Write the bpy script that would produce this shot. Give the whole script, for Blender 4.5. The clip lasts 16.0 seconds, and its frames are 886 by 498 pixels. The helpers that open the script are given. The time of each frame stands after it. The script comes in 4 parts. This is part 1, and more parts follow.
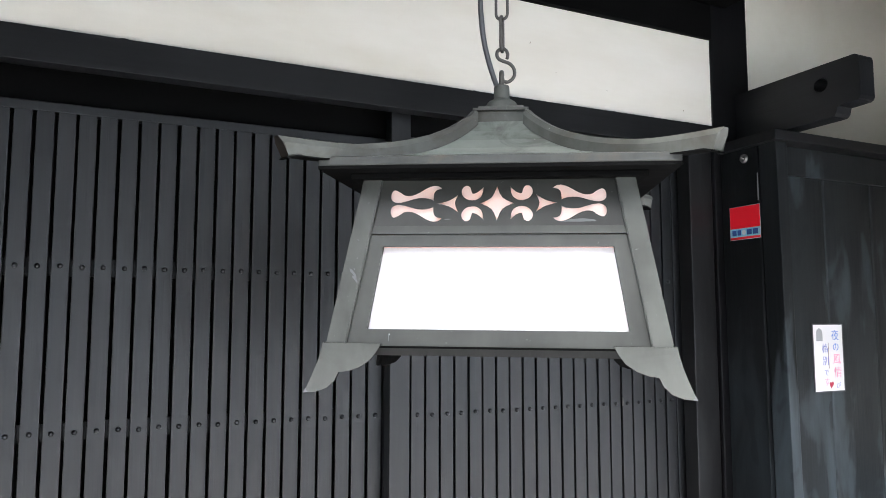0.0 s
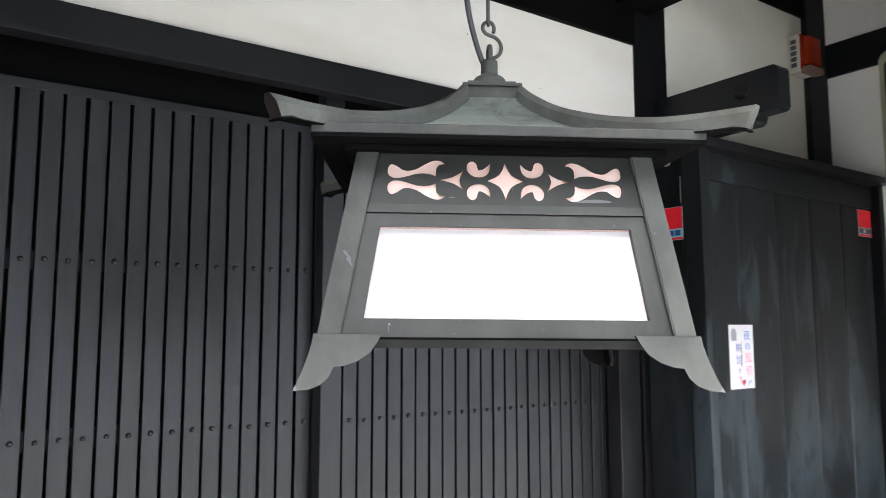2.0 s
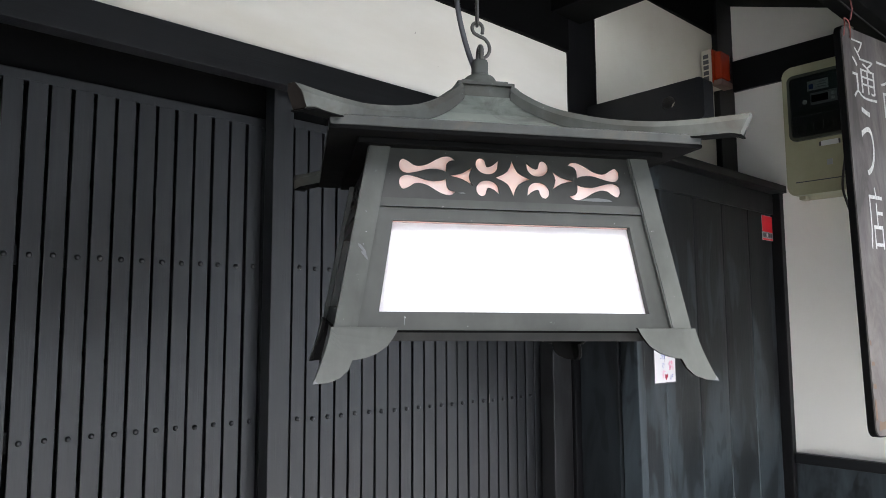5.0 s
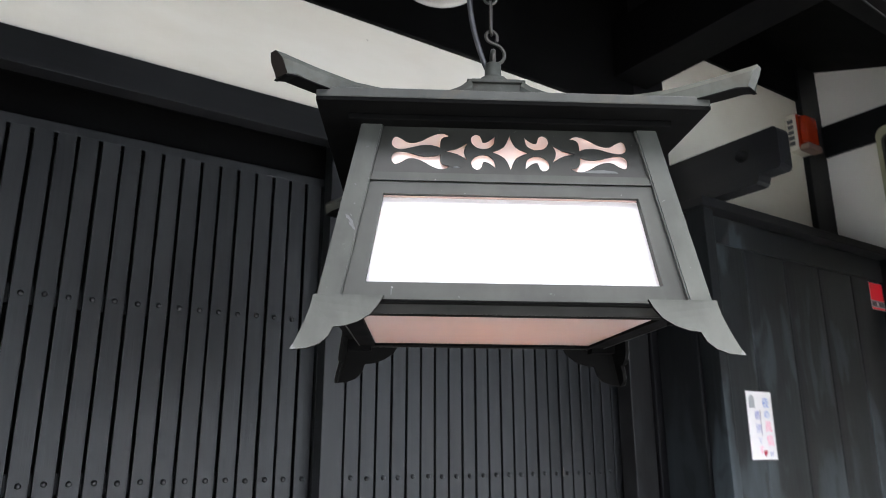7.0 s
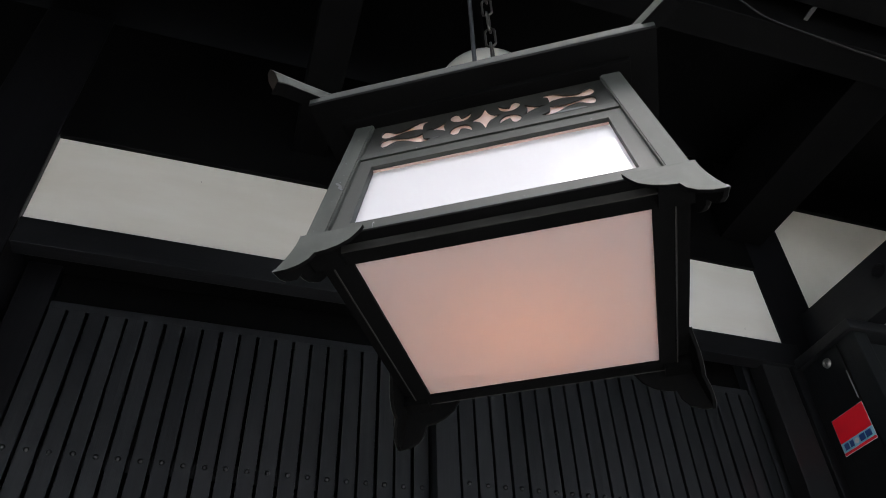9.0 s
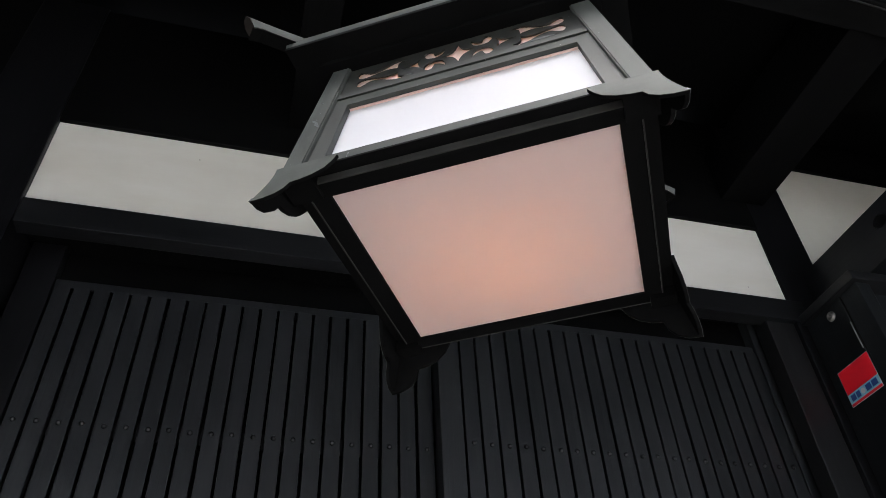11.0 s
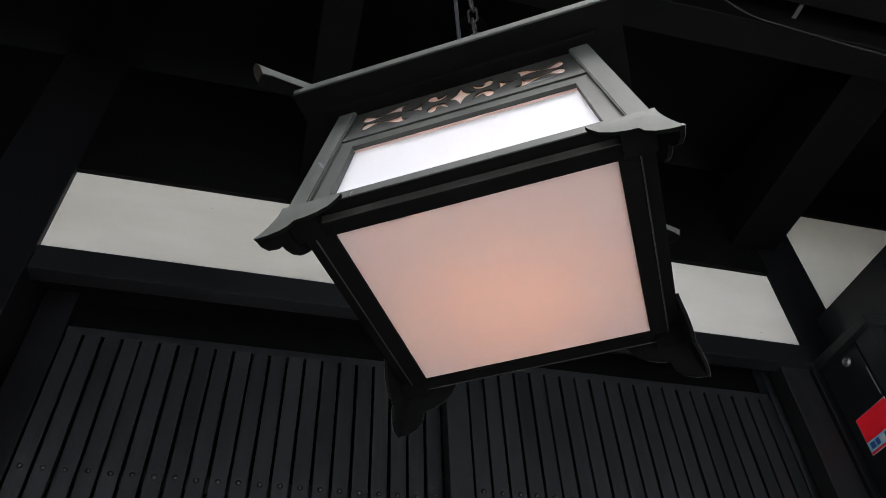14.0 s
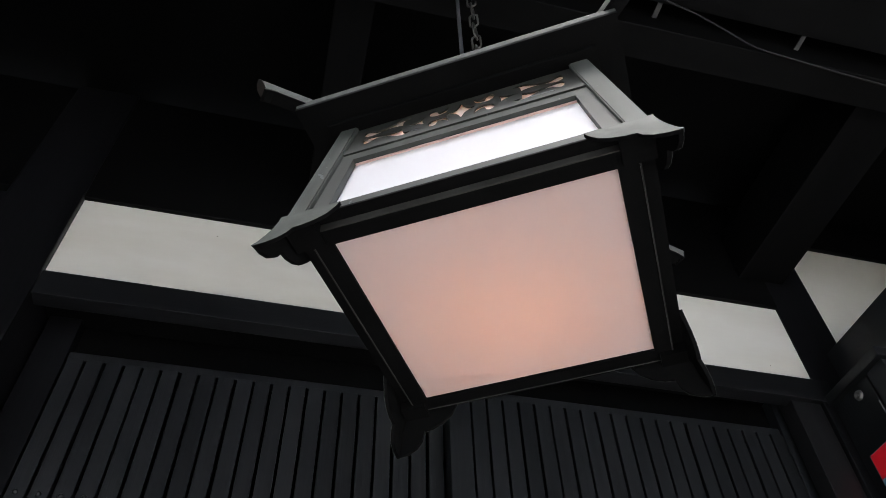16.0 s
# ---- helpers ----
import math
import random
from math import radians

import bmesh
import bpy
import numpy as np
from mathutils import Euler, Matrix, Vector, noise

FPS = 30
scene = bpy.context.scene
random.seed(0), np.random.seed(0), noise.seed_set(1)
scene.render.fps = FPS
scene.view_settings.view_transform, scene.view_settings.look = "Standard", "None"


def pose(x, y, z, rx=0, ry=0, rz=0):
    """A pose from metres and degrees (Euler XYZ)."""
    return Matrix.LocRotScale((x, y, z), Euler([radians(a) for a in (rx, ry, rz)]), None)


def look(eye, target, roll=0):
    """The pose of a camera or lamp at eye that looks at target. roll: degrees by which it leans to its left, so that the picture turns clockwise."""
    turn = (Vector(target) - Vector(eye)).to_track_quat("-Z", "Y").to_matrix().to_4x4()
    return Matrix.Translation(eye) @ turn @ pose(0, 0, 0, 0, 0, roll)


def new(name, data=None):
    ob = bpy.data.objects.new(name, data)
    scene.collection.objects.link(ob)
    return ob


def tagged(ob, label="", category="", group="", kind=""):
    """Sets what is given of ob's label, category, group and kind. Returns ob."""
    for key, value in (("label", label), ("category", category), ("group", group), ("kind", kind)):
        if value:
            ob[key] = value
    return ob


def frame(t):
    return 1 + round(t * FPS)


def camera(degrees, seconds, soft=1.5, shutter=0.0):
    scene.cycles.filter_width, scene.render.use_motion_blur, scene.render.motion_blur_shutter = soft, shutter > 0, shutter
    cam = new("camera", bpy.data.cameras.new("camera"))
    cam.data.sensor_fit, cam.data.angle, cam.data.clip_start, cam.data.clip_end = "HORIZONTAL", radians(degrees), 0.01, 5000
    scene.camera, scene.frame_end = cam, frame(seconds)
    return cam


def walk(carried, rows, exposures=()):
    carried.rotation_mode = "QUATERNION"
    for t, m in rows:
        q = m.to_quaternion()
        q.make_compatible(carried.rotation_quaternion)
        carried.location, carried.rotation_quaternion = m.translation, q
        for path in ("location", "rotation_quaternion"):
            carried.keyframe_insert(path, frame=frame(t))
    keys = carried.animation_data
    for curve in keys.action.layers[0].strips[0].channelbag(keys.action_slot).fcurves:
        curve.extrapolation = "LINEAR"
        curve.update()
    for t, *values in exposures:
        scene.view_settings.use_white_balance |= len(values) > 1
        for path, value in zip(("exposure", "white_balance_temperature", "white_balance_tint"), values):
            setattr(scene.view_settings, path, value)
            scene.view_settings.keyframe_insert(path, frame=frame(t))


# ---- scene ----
cam = camera(62.47, 16.0, 0.5, 0.3)
PATH = [
    (0, (0.3363, 0.4074, 1.5716), (1.1759, 2.2126, 1.7621), 0.03),
    (0.5, (0.3261, 0.4223, 1.5680), (1.2019, 2.2107, 1.7544), 0.05),
    (1, (0.3353, 0.4507, 1.5685), (1.2457, 2.2231, 1.7409), -0.23),
    (1.5, (0.3281, 0.4822, 1.5534), (1.2605, 2.2410, 1.7463), 0.18),
    (2, (0.2671, 0.5337, 1.5539), (1.3944, 2.1721, 1.7652), -0.06),
    (2.5, (0.2137, 0.5653, 1.5517), (1.5028, 2.0788, 1.7694), -0.52),
    (3, (0.1883, 0.5891, 1.5488), (1.5494, 2.0377, 1.7699), -0.78),
    (3.5, (0.1758, 0.5973, 1.5486), (1.5496, 2.0343, 1.7671), -0.53),
    (6, (0.1847, 0.5886, 1.5442), (1.5106, 2.0715, 1.7517), -0.10),
    (6.5, (0.2051, 0.5889, 1.5206), (1.4971, 2.0958, 1.7655), -0.31),
    (7, (0.2915, 0.5657, 1.4216), (1.3698, 2.1653, 1.9496), -0.08),
    (7.5, (0.3938, 0.5767, 1.2810), (1.2519, 2.1682, 2.1359), 0.80),
    (8, (0.4463, 0.5795, 1.1632), (1.1099, 2.1042, 2.2744), 0.15),
    (8.5, (0.4731, 0.6148, 1.1273), (1.0410, 2.0603, 2.3875), -2.26),
    (9, (0.5065, 0.6268, 1.1021), (0.9823, 2.0554, 2.4184), -2.17),
    (9.5, (0.5354, 0.6425, 1.0730), (0.9753, 2.0709, 2.4019), -2.64),
    (12, (0.5542, 0.6531, 1.0401), (0.9963, 2.1039, 2.3438), -3.65),
    (12.5, (0.5592, 0.6559, 1.0358), (0.9914, 2.0930, 2.3579), -3.57),
    (13, (0.5575, 0.6577, 1.0319), (0.9700, 2.0662, 2.3906), -3.48),
    (13.5, (0.5592, 0.6551, 1.0295), (0.9532, 2.0359, 2.4216), -3.20),
    (14, (0.5592, 0.6534, 1.0302), (0.9410, 2.0113, 2.4480), -2.99),
    (14.5, (0.5583, 0.6549, 1.0274), (0.9335, 1.9857, 2.4725), -2.97),
    (15, (0.5592, 0.6552, 1.0241), (0.9204, 1.9659, 2.4909), -2.62),
    (15.5, (0.5632, 0.6622, 1.0192), (0.9133, 1.9630, 2.4975), -2.23),
    (16, (0.5736, 0.6777, 1.0115), (0.9146, 1.9551, 2.5122), -2.17),
]
walk(cam, [(t, look(eye, target, roll)) for t, eye, target, roll in PATH],
     exposures=[(0, 3.56), (2, 3.48), (3.5, 3.28), (6.5, 3.28), (7.0, 3.33), (7.5, 3.27), (8, 3.01), (8.5, 2.72), (9, 2.6), (9.7, 2.6), (12, 2.8), (16, 2.82)])

# ---- world and light ----
world = bpy.data.worlds.new("overcast_sky")
scene.world = world
world.use_nodes = True
wn = world.node_tree
sky = wn.nodes.new("ShaderNodeTexSky")
sky.sky_type, sky.sun_disc = "NISHITA", False
sky.sun_elevation, sky.sun_rotation = radians(67), radians(223)
sky.air_density, sky.dust_density, sky.ozone_density = 1.0, 3.0, 1.0
hue = wn.nodes.new("ShaderNodeHueSaturation")
hue.inputs["Saturation"].default_value = 0.38
wn.links.new(sky.outputs["Color"], hue.inputs["Color"])
wn.links.new(hue.outputs["Color"], wn.nodes["Background"].inputs["Color"])
wn.nodes["Background"].inputs["Strength"].default_value = 0.15

sun = new("sun", bpy.data.lights.new("sun", "SUN"))
sun.data.energy, sun.data.angle, sun.data.color = 0.35, radians(60), (1.0, 0.96, 0.9)
sun.matrix_world = look((-0.8, -1.6, 6.0), (0.9, 0.2, 0.0))

# ---- materials ----


def material(name, base, rough=0.5, metal=0.0, spec=0.5):
    m = bpy.data.materials.new(name)
    m.use_nodes = True
    b = m.node_tree.nodes["Principled BSDF"]
    b.inputs["Base Color"].default_value = (*base, 1)
    b.inputs["Roughness"].default_value = rough
    b.inputs["Metallic"].default_value = metal
    b.inputs["Specular IOR Level"].default_value = spec
    return m


def noise_node(m, scale, detail=6.0, stretch=(1, 1, 1), rough=0.6, distort=0.0):
    """A noise in object space, stretched along the axes, at metre scale."""
    t = m.node_tree
    co = t.nodes.new("ShaderNodeTexCoord")
    mp = t.nodes.new("ShaderNodeMapping")
    mp.inputs["Scale"].default_value = stretch
    n = t.nodes.new("ShaderNodeTexNoise")
    n.inputs["Scale"].default_value = scale
    n.inputs["Detail"].default_value = detail
    n.inputs["Roughness"].default_value = rough
    n.inputs["Distortion"].default_value = distort
    info = t.nodes.new("ShaderNodeObjectInfo")
    shift = t.nodes.new("ShaderNodeVectorMath")
    shift.operation = "SCALE"
    shift.inputs[0].default_value = (7.3, 3.1, 5.7)
    t.links.new(info.outputs["Random"], shift.inputs["Scale"])
    t.links.new(co.outputs["Object"], mp.inputs["Vector"])
    t.links.new(shift.outputs["Vector"], mp.inputs["Location"])
    t.links.new(mp.outputs["Vector"], n.inputs["Vector"])
    return n.outputs["Fac"]


def ramp(m, fac, stops):
    r = m.node_tree.nodes.new("ShaderNodeValToRGB")
    m.node_tree.links.new(fac, r.inputs["Fac"])
    e = r.color_ramp.elements
    while len(e) < len(stops):
        e.new(0.5)
    for el, (p, c) in zip(e, stops):
        el.position = p
        el.color = (c, c, c, 1) if isinstance(c, (int, float)) else (*c, 1)
    return r.outputs["Color"]


def mix(m, fac, a, b):
    n = m.node_tree.nodes.new("ShaderNodeMix")
    n.data_type = "RGBA"
    t = m.node_tree
    for sock, v in ((n.inputs["Factor"], fac), (n.inputs["A"], a), (n.inputs["B"], b)):
        if isinstance(v, bpy.types.NodeSocket):
            t.links.new(v, sock)
        elif isinstance(v, (int, float)):
            sock.default_value = v
        else:
            sock.default_value = (*v, 1)
    return n.outputs["Result"]


def plug(m, socket, value):
    m.node_tree.links.new(value, m.node_tree.nodes["Principled BSDF"].inputs[socket])


def bump(m, fac, strength, distance=0.002):
    b = m.node_tree.nodes.new("ShaderNodeBump")
    b.inputs["Strength"].default_value = strength
    b.inputs["Distance"].default_value = distance
    m.node_tree.links.new(fac, b.inputs["Height"])
    plug(m, "Normal", b.outputs["Normal"])


def black_wood(name, low, high, rough, axis, wear=None, gloss=0.35, heights=(1.85, 1.1)):
    """Black-stained timber; the grain runs along the axis."""
    m = material(name, low, rough, 0.0, gloss)
    st = {"x": (1.5, 60, 60), "y": (60, 1.5, 60), "z": (60, 60, 1.5)}[axis]
    grain = noise_node(m, 2.0, 5, st, 0.65, 0.3)
    blotch = noise_node(m, 3.0, 4, (1, 1, 0.5))
    col = mix(m, ramp(m, grain, [(0.35, 0.0), (0.7, 1.0)]), low, high)
    col = mix(m, ramp(m, blotch, [(0.4, 0.0), (0.75, 0.6)]), col, tuple(c * 1.6 for c in high))
    if wear:
        # the stain has washed off in drop-shaped patches; the paler tone grows lower down
        t = m.node_tree
        co, sep, rng = t.nodes.new("ShaderNodeTexCoord"), t.nodes.new("ShaderNodeSeparateXYZ"), t.nodes.new("ShaderNodeMapRange")
        t.links.new(co.outputs["Object"], sep.inputs["Vector"])
        t.links.new(sep.outputs["Z"], rng.inputs["Value"])
        for name_in, v in (("From Min", heights[0]), ("From Max", heights[1]), ("To Min", -0.12), ("To Max", 0.08)):
            rng.inputs[name_in].default_value = v

        def with_height(fac):
            add = t.nodes.new("ShaderNodeMath")
            t.links.new(fac, add.inputs[0])
            t.links.new(rng.outputs["Result"], add.inputs[1])
            return add.outputs["Value"]
        haze = noise_node(m, 2.2, 4, (1.6, 1.6, 0.7), 0.55)
        patch = noise_node(m, 6.0, 4, (1.7, 1.7, 0.5), 0.5, 0.6)
        spot = noise_node(m, 24.0, 1, (1.0, 1.0, 0.5), 0.5)
        col = mix(m, ramp(m, with_height(haze), [(0.42, 0.0), (0.68, 0.6)]), col, tuple(c * 0.4 for c in wear))
        col = mix(m, ramp(m, with_height(patch), [(0.50, 0.0), (0.555, 0.38), (0.72, 0.78)]), col, wear)
        col = mix(m, ramp(m, spot, [(0.63, 0.0), (0.69, 0.55)]), col, tuple(c * 1.5 for c in low))
    plug(m, "Base Color", col)
    plug(m, "Roughness", ramp(m, blotch, [(0.3, rough - 0.08), (0.8, rough + 0.12)]))
    bump(m, grain, 0.35, 0.0012)
    return m


DOOR = black_wood("black_stained_slats", (0.0073, 0.0078, 0.0085), (0.0126, 0.0134, 0.0146), 0.36, "z", None, 0.5)
POST = black_wood("black_stained_post", (0.0035, 0.0035, 0.004), (0.006, 0.006, 0.0068), 0.4, "z", None, 0.2)
BEAM_X = black_wood("black_stained_beam", (0.004, 0.0041, 0.0046), (0.0075, 0.0078, 0.0086), 0.42, "x", None, 0.3)
BEAM_Y = black_wood("black_stained_arm", (0.005, 0.0053, 0.006), (0.009, 0.0096, 0.011), 0.38, "y", None, 0.25)
# near-black: shade under eave and lintel is put into this colour
SOFFIT = black_wood("shade_black_boards", (0.0012, 0.0012, 0.0012), (0.0025, 0.0025, 0.0025), 0.6, "y", None, 0.05)
BOX_WOOD = black_wood("weathered_black_boards", (0.006, 0.0069, 0.0075), (0.0125, 0.014, 0.015), 0.42, "z", (0.056, 0.071, 0.08), 0.22)
SIDE_WOOD = black_wood("faded_black_boards", (0.0045, 0.0048, 0.0053), (0.0085, 0.0094, 0.0102), 0.42, "z", (0.022, 0.028, 0.032), 0.25, (1.75, 1.25))
JAMB = black_wood("black_jamb_paler_below", (0.0055, 0.0055, 0.0058), (0.011, 0.011, 0.0115), 0.4, "z", (0.024, 0.0245, 0.0255), 0.3, (1.9, 1.2))
# darker copies of the black-stained timber, with the eave's shade in the colour
EAVE_X = black_wood("shade_black_grain_x", (0.0012, 0.0012, 0.0012), (0.0025, 0.0025, 0.0025), 0.6, "x", None, 0.06)
EAVE_Y = black_wood("shade_black_grain_y", (0.0012, 0.0012, 0.0012), (0.0025, 0.0025, 0.0026), 0.6, "y", None, 0.06)
# near-black, so closing wall, door backing and shutter core pass for deep shade
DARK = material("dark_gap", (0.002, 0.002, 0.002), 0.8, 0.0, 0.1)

PLASTER = material("off_white_plaster", (0.6, 0.59, 0.55), 0.85, 0, 0.2)
stain = noise_node(PLASTER, 2.2, 5, (0.6, 1, 2.2))
plug(PLASTER, "Base Color", mix(PLASTER, ramp(PLASTER, stain, [(0.35, 0.0), (0.72, 1.0)]), (0.73, 0.706, 0.645), (0.61, 0.571, 0.488)))
fleck = noise_node(PLASTER, 38.0, 3)
coat = PLASTER.node_tree.nodes["Principled BSDF"].inputs["Base Color"].links[0].from_socket
plug(PLASTER, "Base Color", mix(PLASTER, ramp(PLASTER, fleck, [(0.755, 0.0), (0.775, 0.5)]), coat, (0.32, 0.28, 0.22)))
bump(PLASTER, noise_node(PLASTER, 180.0, 4), 0.15, 0.001)
# off-white plaster with the corner's warm bounce light mixed into its colour
WARM_PLASTER = material("warm_lit_plaster", (0.68, 0.65, 0.57), 0.85, 0, 0.2)
plug(WARM_PLASTER, "Base Color", mix(WARM_PLASTER, ramp(WARM_PLASTER, noise_node(WARM_PLASTER, 2.4, 5), [(0.35, 0.0), (0.72, 1.0)]), (0.72, 0.69, 0.6), (0.62, 0.578, 0.475)))
bump(WARM_PLASTER, noise_node(WARM_PLASTER, 180.0, 4), 0.15, 0.001)
# paler than the other plaster, making up for sky light missing on the side wall
SIDE_PLASTER = material("brightened_side_plaster", (0.8, 0.8, 0.78), 0.85, 0, 0.2)
plug(SIDE_PLASTER, "Base Color", mix(SIDE_PLASTER, ramp(SIDE_PLASTER, noise_node(SIDE_PLASTER, 1.3, 5), [(0.35, 0.0), (0.75, 1.0)]), (0.82, 0.803, 0.75), (0.745, 0.725, 0.665)))
bump(SIDE_PLASTER, noise_node(SIDE_PLASTER, 180.0, 4), 0.15, 0.001)


def painted_metal(name, low, high, rough, chip=(0.2, 0.21, 0.205), stain_col=None):
    """Brush-painted metal: uneven coats, faint runs, scuffs down to a paler layer, grime."""
    m = material(name, low, rough, 0.0, 0.32)
    big = noise_node(m, 14.0, 5)
    runs = noise_node(m, 30.0, 4, (1, 1, 0.18))
    fine = noise_node(m, 320.0, 3)
    scuff = noise_node(m, 55.0, 8, (1, 1, 1), 0.72)
    speck = noise_node(m, 210.0, 2)
    col = mix(m, ramp(m, big, [(0.35, 0.0), (0.68, 1.0)]), low, high)
    col = mix(m, ramp(m, runs, [(0.45, 0.0), (0.75, 0.45)]), col, tuple(c * 1.35 for c in high))
    if stain_col:
        rust = noise_node(m, 22.0, 6, (1, 1, 1), 0.65, 0.8)
        col = mix(m, ramp(m, rust, [(0.48, 0.0), (0.66, 0.7)]), col, stain_col)
    col = mix(m, ramp(m, scuff, [(0.665, 0.0), (0.73, 0.5)]), col, chip)
    col = mix(m, ramp(m, speck, [(0.74, 0.0), (0.78, 0.7)]), col, tuple(c * 1.6 for c in chip))
    plug(m, "Base Color", col)
    plug(m, "Roughness", ramp(m, big, [(0.3, rough - 0.1), (0.75, rough + 0.1)]))
    bump(m, runs, 0.12, 0.0012)
    return m


FRAME = painted_metal("grey_green_painted_metal", (0.044, 0.0467, 0.0422), (0.072, 0.076, 0.069), 0.5)
SASH = painted_metal("darker_grey_green_metal", (0.026, 0.0277, 0.0248), (0.0425, 0.045, 0.0405), 0.52)
FRIEZE = painted_metal("dark_frieze_metal", (0.0165, 0.0173, 0.0152), (0.027, 0.028, 0.0248), 0.5, (0.09, 0.09, 0.085))
# darker copy of the hip metal, to hold back the eave edge's sky reflection
ROOFM = painted_metal("dark_patinated_eave_metal", (0.024, 0.026, 0.0235), (0.046, 0.0485, 0.045), 0.58, (0.16, 0.16, 0.15), (0.062, 0.052, 0.038))
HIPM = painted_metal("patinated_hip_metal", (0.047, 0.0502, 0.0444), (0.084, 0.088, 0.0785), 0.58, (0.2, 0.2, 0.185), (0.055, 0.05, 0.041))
# greener metal, made paler to offset the light the dark eave keeps off
ROOFTOP = painted_metal("brightened_green_roof_metal", (0.112, 0.125, 0.109), (0.175, 0.19, 0.167), 0.5, (0.2, 0.2, 0.18), (0.05, 0.05, 0.042))
# dark brown that paints shade on the left ridge end only
END_SHADE = painted_metal("shade_brown_metal", (0.011, 0.0095, 0.0085), (0.022, 0.018, 0.0155), 0.7, (0.09, 0.08, 0.07))
LIP = painted_metal("dark_lip_metal", (0.021, 0.0205, 0.019), (0.034, 0.033, 0.0305), 0.45, (0.12, 0.12, 0.115))
# near-black: shade under and inside the lantern is put into this colour
TRAY = painted_metal("shade_black_metal", (0.0018, 0.0018, 0.0018), (0.003, 0.003, 0.003), 0.75, (0.012, 0.012, 0.012))
FRAME.node_tree.nodes["Principled BSDF"].inputs["Specular IOR Level"].default_value = 0.18
LIP.node_tree.nodes["Principled BSDF"].inputs["Specular IOR Level"].default_value = 0.18
END_SHADE.node_tree.nodes["Principled BSDF"].inputs["Specular IOR Level"].default_value = 0.05
HIPM.node_tree.nodes["Principled BSDF"].inputs["Specular IOR Level"].default_value = 0.2
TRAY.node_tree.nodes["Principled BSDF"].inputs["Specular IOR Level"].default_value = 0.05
STEEL = painted_metal("dull_steel_wire", (0.066, 0.064, 0.058), (0.12, 0.115, 0.104), 0.42)
STEEL.node_tree.nodes["Principled BSDF"].inputs["Metallic"].default_value = 0.6
BRIGHT = material("worn_bright_bolt", (0.22, 0.215, 0.205), 0.4, 0.9)
NAIL = material("black_nail_heads", (0.02, 0.021, 0.022), 0.3, 0.3)
CORD = material("grey_cable_sheath", (0.065, 0.067, 0.072), 0.3)
BRACKET = material("dull_zinc_bracket", (0.06, 0.06, 0.058), 0.55, 0.4)
WIRE = material("dull_grey_wire", (0.013, 0.013, 0.013), 0.7, 0, 0.2)
SEAM_LIGHT = material("seam_light_grey", (0.2, 0.2, 0.2), 0.8)
CHIP = material("pale_chipped_wood", (0.12, 0.115, 0.1), 0.7)
NICK = material("dirt_in_plaster_nick", (0.28, 0.25, 0.21), 0.9)
RUBBER = material("black_cable", (0.012, 0.012, 0.012), 0.5)


def acrylic(name, tint, through_light):
    """Milky acrylic sheet: light is scattered and partly let through, the face is glossy."""
    m = bpy.data.materials.new(name)
    m.use_nodes = True
    t = m.node_tree
    t.nodes.clear()
    out = t.nodes.new("ShaderNodeOutputMaterial")
    d = t.nodes.new("ShaderNodeBsdfDiffuse")
    tr = t.nodes.new("ShaderNodeBsdfTranslucent")
    g = t.nodes.new("ShaderNodeBsdfGlossy")
    fr = t.nodes.new("ShaderNodeFresnel")
    fr.inputs["IOR"].default_value = 1.5
    g.inputs["Roughness"].default_value = 0.06
    g.inputs["Color"].default_value = (1, 1, 1, 1)
    d.inputs["Color"].default_value = (*tint, 1)
    tr.inputs["Color"].default_value = (*tint, 1)
    a, b = t.nodes.new("ShaderNodeMixShader"), t.nodes.new("ShaderNodeMixShader")
    a.inputs["Fac"].default_value = through_light
    t.links.new(d.outputs["BSDF"], a.inputs[1])
    t.links.new(tr.outputs["BSDF"], a.inputs[2])
    t.links.new(fr.outputs["Fac"], b.inputs["Fac"])
    t.links.new(a.outputs["Shader"], b.inputs[1])
    t.links.new(g.outputs["BSDF"], b.inputs[2])
    t.links.new(b.outputs["Shader"], out.inputs["Surface"])
    return m


BULB = material("glowing_bulb_glass", (0.8, 0.7, 0.6), 0.3)
BULB.node_tree.nodes["Principled BSDF"].inputs["Emission Color"].default_value = (1.0, 0.4, 0.13, 1)
BULB.node_tree.nodes["Principled BSDF"].inputs["Emission Strength"].default_value = 5.2

PANE = acrylic("milky_white_acrylic", (0.72, 0.72, 0.74), 0.22)
ROSE = acrylic("milky_rose_acrylic", (0.95, 0.83, 0.79), 0.29)
LOWER = acrylic("milky_grey_rose_acrylic", (0.72, 0.66, 0.655), 0.5)
GLOW_EDGE = acrylic("salmon_glow_edge", (0.82, 0.58, 0.52), 0.3)
GLOBE = acrylic("opal_globe_glass", (0.68, 0.67, 0.6), 0.2)
CREAM = material("cream_meter_plastic", (0.36, 0.36, 0.25), 0.45)
plug(CREAM, "Base Color", mix(CREAM, ramp(CREAM, noise_node(CREAM, 6.0, 5), [(0.35, 0.0), (0.7, 1.0)]), (0.37, 0.365, 0.24), (0.29, 0.285, 0.175)))
SMOKY = material("dark_grey_plastic", (0.035, 0.037, 0.037), 0.5)
SEAL = material("dark_green_seal", (0.03, 0.034, 0.024), 0.5)


